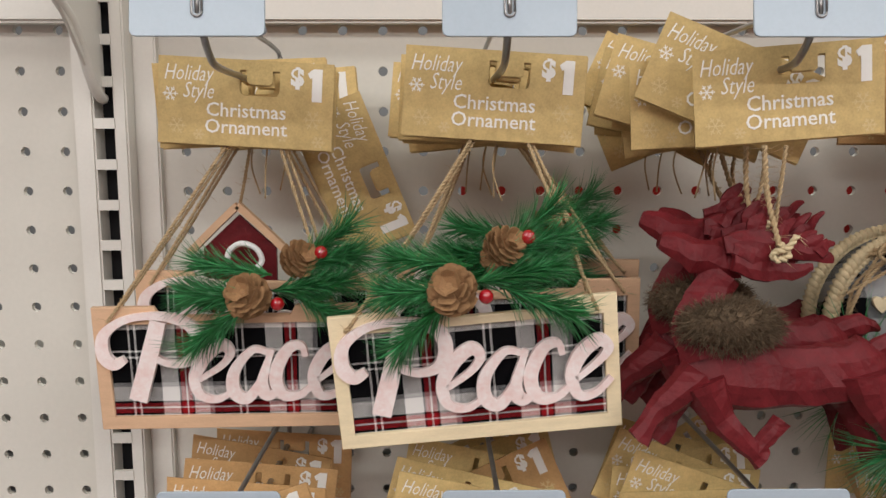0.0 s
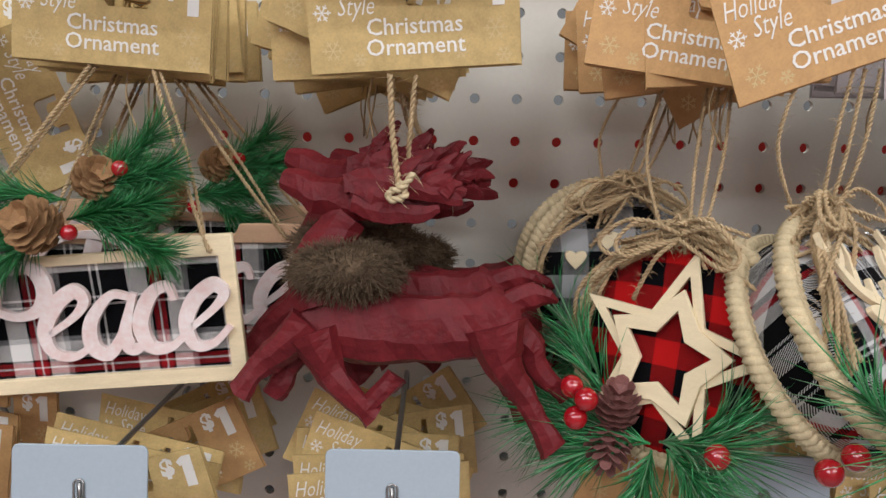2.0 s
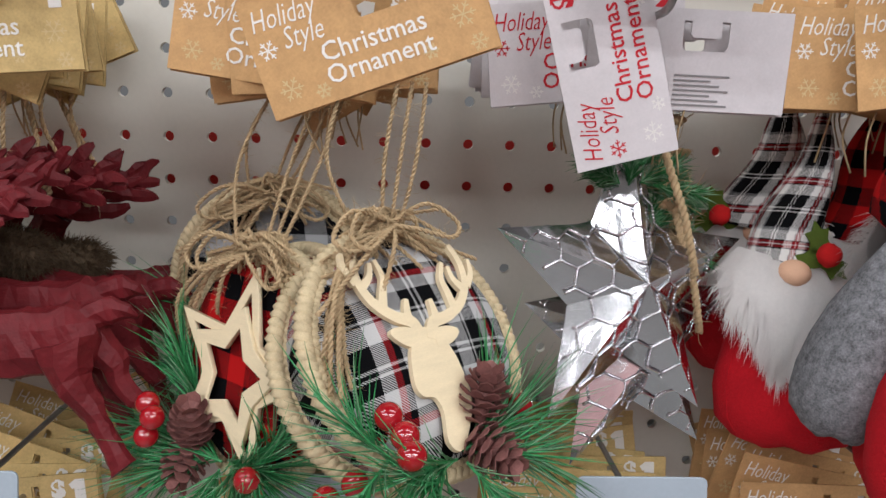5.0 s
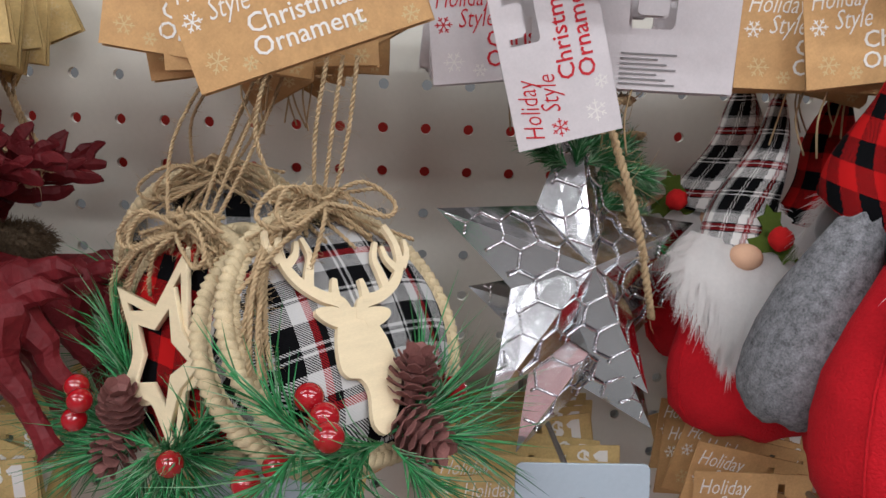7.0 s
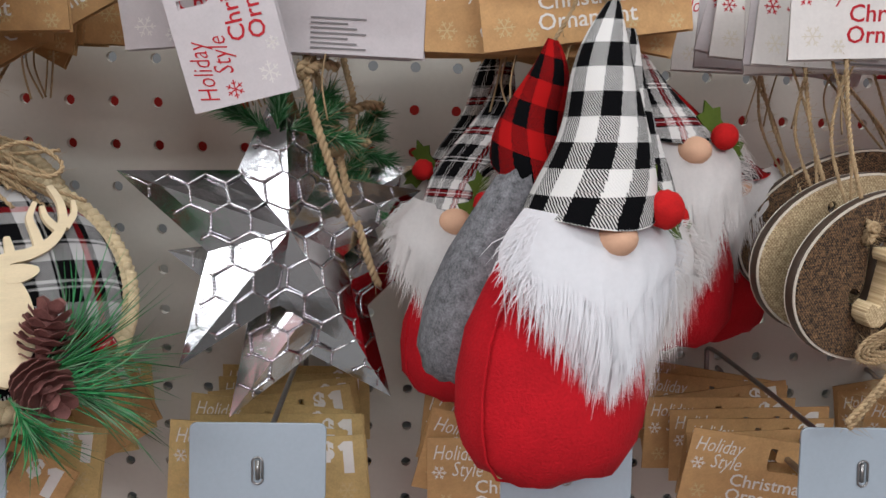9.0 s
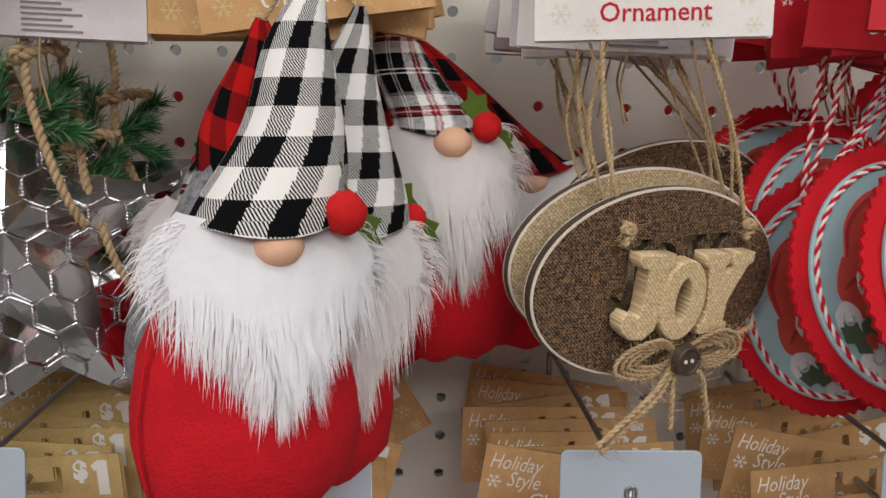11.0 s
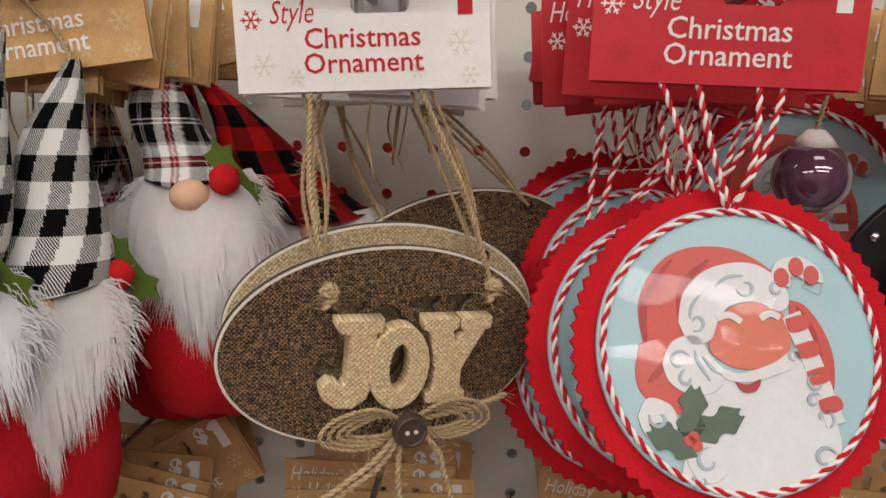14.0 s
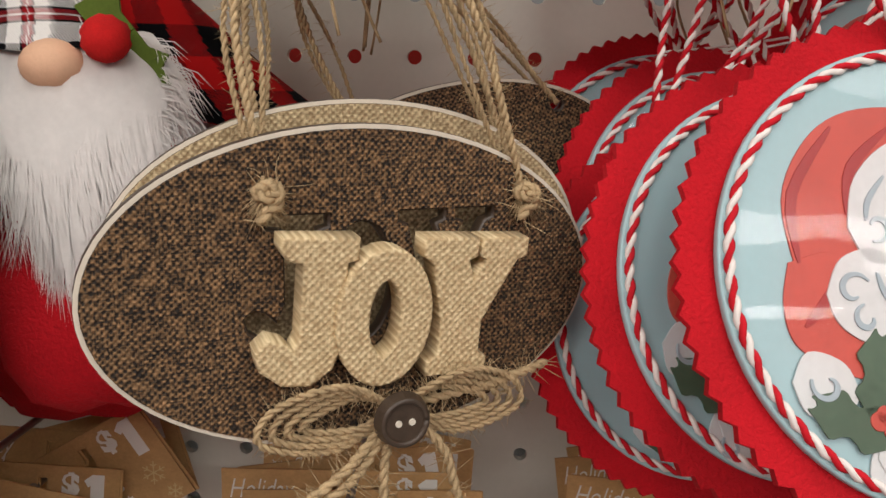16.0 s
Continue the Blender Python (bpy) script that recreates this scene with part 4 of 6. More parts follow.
        tip = p + d * rng.uniform(0.002, 0.005) + Vector((rng.uniform(-1, 1), -0.3, rng.uniform(-1.2, 0.6))) * 0.0035
        blade(bm, p, (p + tip) / 2 + d * 0.0010, tip, 0.00020, 1)
    return part(name, bm, [red_paint, fur_brown], parent, m=m)


def reindeer(m, tag_style, tag_pose, fig_at, fig_turn, seed):
    ob = thing("christmas_ornament", "dark red leaping reindeer ornament with brown fur collar, on twine", "ornament", "red reindeer on the hook", m)
    tag_on(ob, tag_style, tag_pose)
    base = Matrix.Translation(fig_at) @ pose(0, 0, 0, *fig_turn)
    reindeer_figure("figure", ob, base, seed)
    k = base @ Vector((0.001, -0.013, 0.001))
    cord_between(ob, [(-0.005, 0.001, -0.036), ((k.x - 0.005) / 2 - 0.001, -0.002, (k.z - 0.036) / 2), k], 0.0014, 0.006, seed)
    cord_between(ob, [(0.006, 0.003, -0.036), (0.004, 0.002, -0.055), base @ Vector((0.004, 0.002, 0.006))], 0.0011, 0.006, seed + 1)
    bm = bmesh.new()
    twist(bm, smooth_line([k + Vector(q) for q in ((0, 0, 0.002), (0.003, -0.003, -0.003), (-0.003, -0.004, -0.005), (-0.004, -0.002, -0.002), (0.001, -0.004, 0.0), (0.003, -0.004, 0.002), (0.006, -0.003, 0.006))], 4), 0.0016, 0.006, 2, 5, fuzz=900, rng=random.Random(seed))
    part("knot", bm, jute_pale, ob)
    return ob


reindeer(Matrix.Translation(Z(HOOKS[2], -0.150, WIRE_TOP)), "gold", pose(0.010, 0, 0.005, 0, -4.5, 0), (-0.001, 0.002, -0.086), (-12, 0, 0), 21)
reindeer(Matrix.Translation(Z(HOOKS[2], -0.128, WIRE_TOP)), "gold", pose(0.000, 0, 0.004, 0, 22, 0), (-0.003, 0.004, -0.080), (-5, 2, -4), 22)
reindeer(Matrix.Translation(Z(HOOKS[2], -0.090, WIRE_TOP)), "gold", pose(-0.008, 0, 0.004, 0, 8, 0), (0.0120, -0.004, -0.084), (0, 6, -6), 23)
reindeer(Matrix.Translation(Z(HOOKS[2], -0.055, WIRE_TOP)), "gold", pose(-0.012, 0, 0.004, 0, 5, 0), (0.018, -0.006, -0.092), (0, -4, 12), 24)
spare_tags(HOOKS[2] - 0.012, WIRE_TOP, -0.118, -0.03, 6, ("gold",), 73, 14, "tags on the upper hooks")

# -- round fabric ornaments with braided rims --


def star_outline(R, r, turn=0.0, n=5):
    return [((R if k % 2 == 0 else r) * math.sin(math.pi * k / n + turn), (R if k % 2 == 0 else r) * math.cos(math.pi * k / n + turn)) for k in range(2 * n)]


def fabric_dome(R, depth, thick=0.02, seg=40, rings=9):
    """A padded cloth face: a low dome towards -y, with UV in metres."""
    bm = bmesh.new()
    uv = bm.loops.layers.uv.new("metres")
    prev = [bm.verts.new((0, -depth, 0))]
    for j in range(1, rings + 1):
        a = j / rings * math.pi / 2
        row = [bm.verts.new((R * math.sin(a) * math.cos(t), -depth * math.cos(a), R * math.sin(a) * math.sin(t))) for t in (2 * math.pi * k / seg for k in range(seg))]
        for k in range(seg):
            l = (k + 1) % seg
            f = bm.faces.new((prev[0], row[l], row[k]) if j == 1 else (prev[k], prev[l], row[l], row[k]))
            f.smooth = True
        prev = row
    rim = [bm.verts.new((v.co.x, thick, v.co.z)) for v in prev]
    back = bm.verts.new((0, thick + depth * 0.5, 0))
    for k in range(seg):
        l = (k + 1) % seg
        bm.faces.new((prev[k], prev[l], rim[l], rim[k])).smooth = True
        bm.faces.new((rim[k], rim[l], back)).smooth = True
    bmesh.ops.recalc_face_normals(bm, faces=bm.faces[:])
    for f in bm.faces:
        for lp in f.loops:
            lp[uv].uv = (lp.vert.co.x + lp.vert.co.y * 0.6, lp.vert.co.z + lp.vert.co.y * 0.3)
    return bm


def braid_ring(bm, R, w, y, plaits=60, sides=5):
    """A three-strand plait laid round a circle."""
    n = plaits * 6
    for j in range(3):
        pts = []
        for k in range(n + 1):
            a = 2 * math.pi * k / n
            ph = 2 * math.pi * (k / 12.0) + 2 * math.pi * j / 3
            rr = R + w * 0.55 * math.sin(ph)
            pts.append((rr * math.cos(a), y + w * 0.4 * math.sin(2 * ph), rr * math.sin(a)))
        tube(bm, pts, w * 0.42, sides)


def deer_motif(bm, thick, y):
    """A flat stag's head seen from the front, with branching antlers."""
    k = [0]

    def bar(pts, width, n=6):
        k[0] += 1
        ribbon(bm, pts, width, thick, n=n, y=y - 0.00002 * k[0])

    outline = smooth_line([(x, 0, z) for x, z in ((-0.0045, -0.0055), (-0.0095, -0.0145), (-0.0112, -0.0265), (-0.0085, -0.0315), (-0.0030, -0.0325), (-0.0005, -0.0380), (-0.0015, -0.0490), (0.0050, -0.0520), (0.0150, -0.0350), (0.0135, -0.0200), (0.0100, -0.0120), (0.0045, -0.0055), (-0.0045, -0.0055))], 4)[:-1]
    front, rear = [bm.verts.new(p + Vector((0, y - thick, 0))) for p in outline], [bm.verts.new(p + Vector((0, y, 0))) for p in outline]
    bm.faces.new(front)
    bm.faces.new(rear[::-1])
    for i in range(len(front)):
        l = (i + 1) % len(front)
        bm.faces.new((front[i], rear[i], rear[l], front[l]))
    for s in (-1, 1):
        bar([(s * 0.004, -0.010), (s * 0.0105, -0.0085), (s * 0.0172, -0.0068)], lambda t: 0.0062 + 0.0035 * math.sin(math.pi * t) - 0.0046 * t, 5)
        bar([(s * 0.0030, -0.0100), (s * 0.0050, -0.0035), (s * 0.0140, -0.0005), (s * 0.0225, 0.0050), (s * 0.0275, 0.0130), (s * 0.0275, 0.0220), (s * 0.0235, 0.0300)], lambda t: 0.0056 - 0.0030 * t, 5)
        bar([(s * 0.0185, 0.0015), (s * 0.0165, 0.0090), (s * 0.0150, 0.0150), (s * 0.0175, 0.0220)], lambda t: 0.0044 - 0.0026 * t, 5)
        bar([(s * 0.0265, 0.0100), (s * 0.0215, 0.0150), (s * 0.0200, 0.0205)], lambda t: 0.0038 - 0.0020 * t, 4)
        bar([(s * 0.0285, 0.0120), (s * 0.0325, 0.0180), (s * 0.0325, 0.0240)], lambda t: 0.0036 - 0.0020 * t, 4)
        bar([(s * 0.0070, -0.0030), (s * 0.0068, 0.0020), (s * 0.0060, 0.0062)], lambda t: 0.0044 - 0.0024 * t, 4)


def round_ornament(m, tag_style, tag_pose, at, turn, cloth, motif, seed, label, R=0.0458, knots=True):
    rng = random.Random(seed)
    ob = thing("christmas_ornament", label, "ornament", "round cloth ornaments on the hook", m)
    tag_on(ob, tag_style, tag_pose)
    base = Matrix.Translation(at) @ pose(0, 0, 0, *turn)
    face = part("cloth_face", fabric_dome(R, 0.011, 0.023), cloth, ob, m=base)
    bm = bmesh.new()
    braid_ring(bm, R + 0.001, 0.0058, 0.001)
    part("braided_rim", bm, jute_pale, face, "pale braided jute rim", smooth=True)
    bm = bmesh.new()
    braid_ring(bm, R + 0.001, 0.0058, 0.023)
    part("braided_rim", bm, jute_pale, face, "pale braided jute rim", smooth=True)
    if motif == "deer":
        bm = bmesh.new()
        deer_motif(bm, 0.0022, -0.0105)
        bmesh.ops.recalc_face_normals(bm, faces=bm.faces[:])
        bmesh.ops.transform(bm, matrix=pose(-0.0035, 0, 0.0095, 0, 10, 0) @ Matrix.Diagonal((0.93, 1, 0.98, 1)), verts=bm.verts[:])
        part("stag_cutout", bm, birch, face, "pale plywood stag's head")
    elif motif == "star":
        a = flat([star_outline(0.0445, 0.0200, 0.15), star_outline(0.0355, 0.0160, 0.15)[::-1]], 0.0022, 0.0003)
        b = flat([star_outline(0.0285, 0.0185, 0.15), star_outline(0.0205, 0.0110, 0.15)[::-1]], 0.0022, 0.0003)
        part("star_cutout", a, birch, face, "pale plywood star outline", m=pose(0.002, -0.0125, -0.003))
        part("star_cutout", b, birch, face, "smaller pale plywood star", m=pose(0.002, -0.0143, -0.003))
    elif motif == "hearts":
        for sx, sz in ((-0.026, 0.012), (-0.010, 0.022), (0.012, 0.014)):
            heart = [(0.0055 * math.sin(t) ** 3, (0.0045 * math.cos(t) - 0.0018 * math.cos(2 * t) - 0.0007 * math.cos(3 * t))) for t in (2 * math.pi * k / 24 for k in range(24))]
            part("heart_cutout", flat([heart], 0.002), birch, face, m=pose(sx, -0.011, sz))
    bm = bmesh.new()
    for k in range(34 if knots else 14):
        a = rng.uniform(-1, 1)
        x0 = a * R * 0.62 + rng.uniform(-0.004, 0.004)
        z0 = math.sqrt(max(R * R - x0 * x0, 1e-6))
        pts = [(x0 - 0.012 * rng.random(), rng.uniform(-0.010, 0.004), z0 - 0.005 * rng.random()), (x0 * 0.5, rng.uniform(-0.014, 0.002), z0 + rng.uniform(0.0, 0.008)), (rng.uniform(-0.006, 0.006), rng.uniform(-0.012, 0.004), R + rng.uniform(0.002, 0.010)), (x0 * -0.4 + rng.uniform(-0.02, 0.03), rng.uniform(-0.014, 0.004), R - rng.uniform(-0.009, 0.020))]
        twist(bm, smooth_line(pts, 5), 0.0009, 0.005, 2, 4, fuzz=1100, rng=rng)
    for s, q in ((-1, 0.034), (1, 0.028), (-1, 0.026)):
        pts = [(0, -0.012, R + 0.002), (s * q * 0.6, -0.017, R + 0.006), (s * q, -0.018, R - 0.004), (s * q * 0.8, -0.018, R - 0.010), (s * q * 0.3, -0.016, R - 0.004), (0, -0.013, R)]
        twist(bm, smooth_line(pts, 6), 0.0010, 0.005, 2, 4, fuzz=1100, rng=rng)
    for s in (-1, -0.4):
        pts = [(0, -0.012, R), (s * 0.016, -0.017, R - 0.008), (s * 0.034, -0.014, R - 0.020), (s * 0.046, -0.010, R - 0.028)]
        twist(bm, smooth_line(pts, 6), 0.0010, 0.005, 2, 4, fuzz=1100, rng=rng)
    for k in range(9 if motif == "deer" else 3):
        x1 = -R * rng.uniform(0.88, 1.04)
        pts = [(rng.uniform(-0.008, 0.004), -0.012, R - 0.002), (-0.024, rng.uniform(-0.014, -0.006), R - rng.uniform(0.004, 0.011)), (x1 * 0.9, rng.uniform(-0.014, -0.004), rng.uniform(0.006, 0.022)), (x1, rng.uniform(-0.010, 0.0), rng.uniform(-0.016, 0.004))]
        twist(bm, smooth_line(pts, 6), 0.0010, 0.005, 2, 4, fuzz=1100, rng=rng)
    part("twine_bow", bm, jute, face, "loose jute twine bow")
    low = Vector((-0.012, 0, -0.008)) if motif == "deer" else Vector((0, 0, -0.004))
    bm = bmesh.new()
    for c, d, n, L in (((0.004, -0.012, -0.034), (1, -0.15, 0.18), 150, 0.034), ((0.0, -0.012, -0.036), (-1, -0.1, 0.02), 150, 0.032), ((0.008, -0.013, -0.036), (0.8, -0.3, -0.35), 110, 0.03), ((-0.008, -0.013, -0.037), (-0.7, -0.3, -0.35), 110, 0.03), ((0.018, -0.008, -0.030), (0.75, 0, 0.75), 80, 0.03), ((-0.022, -0.006, -0.030), (-0.5, 0, 0.85), 70, 0.03), ((0.002, -0.014, -0.038), (0.1, -0.35, -0.8), 90, 0.022), ((-0.028, -0.012, -0.028), (-0.9, -0.2, -0.35), 130 if motif == "star" else 50, 0.032), ((-0.034, -0.008, -0.016), (-0.5, 0, 0.85), 80 if motif == "star" else 8, 0.028)):
        sprig(bm, Vector(c) + low, d, L * 0.7, int(n * (0.62 if motif == "deer" else 1.1)), L * 1.3, rng, 0.00036, (0, 0, 0, 1, 2))
    part("pine_sprig", bm, [needle_light, needle_green, needle_tip], face)
    for cx, cz, dz in ((0.005, -0.028, 0.6), (-0.001, -0.045, -0.6)) if motif == "deer" else ((-0.014, -0.028, 0.7), (-0.016, -0.043, -0.6)):
        bm = bmesh.new()
        pine_cone(bm, (cx, -0.018, cz), (0.2, -0.35, dz), 0.0185, 0.0082, rng)
        part("pine_cone", bm, cone_dark, face, "red-brown pine cone")
    spots = ((-0.0345, -0.0131, -0.0223), (-0.0350, -0.0185, -0.0305), (-0.0387, -0.0229, -0.0373), (0.0252, -0.014, -0.0345), (-0.0413, 0.0088, -0.0389), (-0.050, 0.0159, -0.0402)) if motif == "deer" else ((-0.0206, -0.033, -0.025), (-0.030, -0.030, -0.022), (-0.025, -0.032, -0.034), (0.0335, -0.025, -0.034))
    for p in spots:
        bm = bmesh.new()
        ball(bm, p, 0.0051, seg=18, rings=12)
        part("berry", bm, berry_red, face)
    top = base @ Vector((0, -0.004, R))
    tb = tag_pose @ Vector((-0.007, 0.002, -0.037))
    for k, (ox, oz) in enumerate(((-0.022, 0.0), (0.0, 0.0), (0.012, 0.0), (0.006, 0.0))):
        cord_between(ob, [tb + Vector((ox * 0.9 + 0.004, 0.001 * k, 0)), (tb + top) / 2 + Vector((ox, -0.001, 0)), top + Vector((ox * 0.5, 0, 0.002))], 0.0009, 0.0045, seed + k, fuzz=1200)
    return ob


HX = HOOKS[3]
round_ornament(Matrix.Translation(Z(HX, -0.158, WIRE_TOP)), "tan", pose(0.013, -0.024, 0.006, 0, -20, 0), (0.0329, -0.0325, -0.1308), (-34, 0, 42), tartan_ball, "deer", 31, "round tartan ornament with plywood stag's head, berries and cones")
round_ornament(Matrix.Translation(Z(HX, -0.118, WIRE_TOP)), "tan", pose(-0.004, 0, 0.004, 0, 6, 0), (-0.033, -0.046, -0.148), (-10, 0, -43), check_red, "star", 33, "round red and black checked ornament with plywood star")
round_ornament(Matrix.Translation(Z(HX, -0.070, WIRE_TOP)), "tan", pose(-0.012, 0, 0.004, 0, 4, 0), (-0.040, -0.010, -0.134), (0, 0, 4), check_grey, "hearts", 34, "round grey and black checked ornament with plywood hearts")
spare_tags(HX - 0.014, WIRE_TOP, -0.138, -0.03, 6, ("tan",), 74, 10, "tags on the upper hooks")
spare_tags(HX + 0.006, WIRE_TOP, -0.130, -0.06, 3, ("tan",), 84, 14, "tags on the upper hooks")

# -- embossed tin stars --


def tin_star(m, tag_style, tag_pose, at, turn, seed, spin=0.0, R=0.076):
    """A folded five-pointed tin star with embossed wire-mesh relief and a tuft of fir."""
    rng = random.Random(seed)
    ob = thing("christmas_ornament", "silver embossed tin star ornament with fir tuft, on a rope", "ornament", "tin stars on the hook", m)
    if tag_style:
        tag_on(ob, tag_style, tag_pose)
    base = Matrix.Translation(at) @ pose(0, 0, 0, *turn)
    r, H = R * 0.45, 0.015
    tips = [Vector(((R if k % 2 == 0 else r) * math.sin(math.pi * k / 5 + spin), 0, (R if k % 2 == 0 else r) * math.cos(math.pi * k / 5 + spin))) for k in range(10)]
    bm = bmesh.new()
    vs = [bm.verts.new(p + Vector((0, -0.001 if k % 2 == 0 else 0.002, 0))) for k, p in enumerate(tips)]
    f, b = bm.verts.new((0, -H, 0)), bm.verts.new((0, H * 0.6, 0))
    for k in range(10):
        l = (k + 1) % 10
        bm.faces.new((vs[k], vs[l], f))
        bm.faces.new((vs[l], vs[k], b))
    bmesh.ops.recalc_face_normals(bm, faces=bm.faces[:])
    bmesh.ops.subdivide_edges(bm, edges=bm.edges[:], cuts=3, use_grid_fill=True)
    for v in bm.verts:
        v.co.y += 0.0006 * noise.noise(v.co * 60 + Vector((seed, 0, 0)))
    star = part("star_shell", bm, tin, ob, m=base)

    def height(x, z):
        a = (math.atan2(x, z) - spin) % (2 * math.pi / 5)
        a = min(a, 2 * math.pi / 5 - a)
        d = math.hypot(x, z)
        ux, uz = R, 0.0
        vx, vz = r * math.cos(math.pi / 5), r * math.sin(math.pi / 5)
        px, pz = d * math.cos(a), d * math.sin(a)
        det = ux * vz
        s, t = (px * vz - pz * vx) / det, (ux * pz) / det
        return s + t

    bm = bmesh.new()
    S = 0.0105
    rows, cols = 14, 12
    for i in range(-cols, cols + 1):
        for j in range(-rows, rows + 1):
            cx, cz = (i + 0.5 * (j % 2)) * S * 1.5, j * S * 1.25
            ends = [((cx, cz), (cx, cz + S * 0.85), True), ((cx, cz), (cx + S * 0.75, cz - S * 0.4), False), ((cx, cz), (cx - S * 0.75, cz - S * 0.4), False)]
            for p, q, beads in ends:
                n = 6
                line = []
                for k in range(n + 1):
                    x, z = p[0] + (q[0] - p[0]) * k / n, p[1] + (q[1] - p[1]) * k / n
                    h = height(x, z)
                    if h < 0.97:
                        line.append(Vector((x, -H * (1 - h) - 0.0003, z)))
                if beads:
                    for v in line:
                        got = bmesh.ops.create_icosphere(bm, subdivisions=1, radius=0.00082, matrix=Matrix.Translation(v))
                elif len(line) > 1:
                    tube(bm, line, 0.00068, 5)
    part("embossed_mesh", bm, tin_dark, star, "raised wire-mesh relief", smooth=True)
    bm = bmesh.new()
    for c, d, n in (((0.000, -0.006, R * 0.62), (0.1, -0.2, 1), 420), ((0.006, -0.006, R * 0.62), (1, -0.1, 0.35), 360), ((-0.004, -0.004, R * 0.62), (-0.9, -0.1, 0.5), 300), ((0.012, -0.008, R * 0.60), (0.7, -0.3, -0.2), 200), ((0.012, 0.004, R * 0.7), (0.8, 0, 0.6), 200)):
        sprig(bm, c, d, 0.020, n, 0.012, rng, 0.00034, (0, 0, 1))
    part("fir_tuft", bm, [needle_green, needle_tip], star)
    bm = bmesh.new()
    e = Vector((0.030, -0.012, 0.001))
    twist(bm, smooth_line([(0.012, -0.014, R * 0.93), (0.013, -0.018, R * 0.7), (0.018, -0.020, R * 0.40), (0.024, -0.017, R * 0.15), e], 5), 0.0019, 0.007, 2, 6, fuzz=700, rng=rng)
    twist(bm, smooth_line([(0.004, -0.010, R * 0.92), (0.012, -0.016, R * 0.95), (0.020, -0.014, R * 1.0), (0.028, -0.012, R * 0.99)], 5), 0.0024, 0.007, 2, 6, fuzz=900, rng=rng)
    twist(bm, smooth_line([(0.012, -0.012, R * 0.90), (0.008, -0.017, R * 0.96), (0.013, -0.014, R * 1.04), (0.010, 0.0, R * 1.35), (0.006, 0.004, R * 1.7)], 5), 0.0018, 0.007, 2, 6, fuzz=700, rng=rng)
    part("rope", bm, jute, star, "thick jute rope with a knot")
    return ob


HX = HOOKS[4]
tin_star(Matrix.Translation(Z(HX, -0.150, WIRE_TOP)), "grey", pose(-0.037, -0.004, -0.016, 0, -105, 0), (0.002, 0.0185, -0.118), (-12, 0, 24), 41, radians(-67), 0.073)
tin_star(Matrix.Translation(Z(HX, -0.105, WIRE_TOP)), None, None, (0.014, -0.008, -0.150), (-8, 0, 26), 42, radians(2), 0.070)
tin_star(Matrix.Translation(Z(HX, -0.070, WIRE_TOP)), "grey", pose(-0.016, 0, 0.002, 0, 5, 0), (0.016, 0.004, -0.118), (0, 0, 10), 43, radians(-80), 0.056)
spare_tags(HX + 0.024, WIRE_TOP - 0.004, -0.132, -0.120, 2, ("back", "back"), 87, 3, "tags on the upper hooks")
spare_tags(HX - 0.012, WIRE_TOP, -0.128, -0.035, 5, ("grey", "grey", "back"), 75, 6, "tags on the upper hooks")

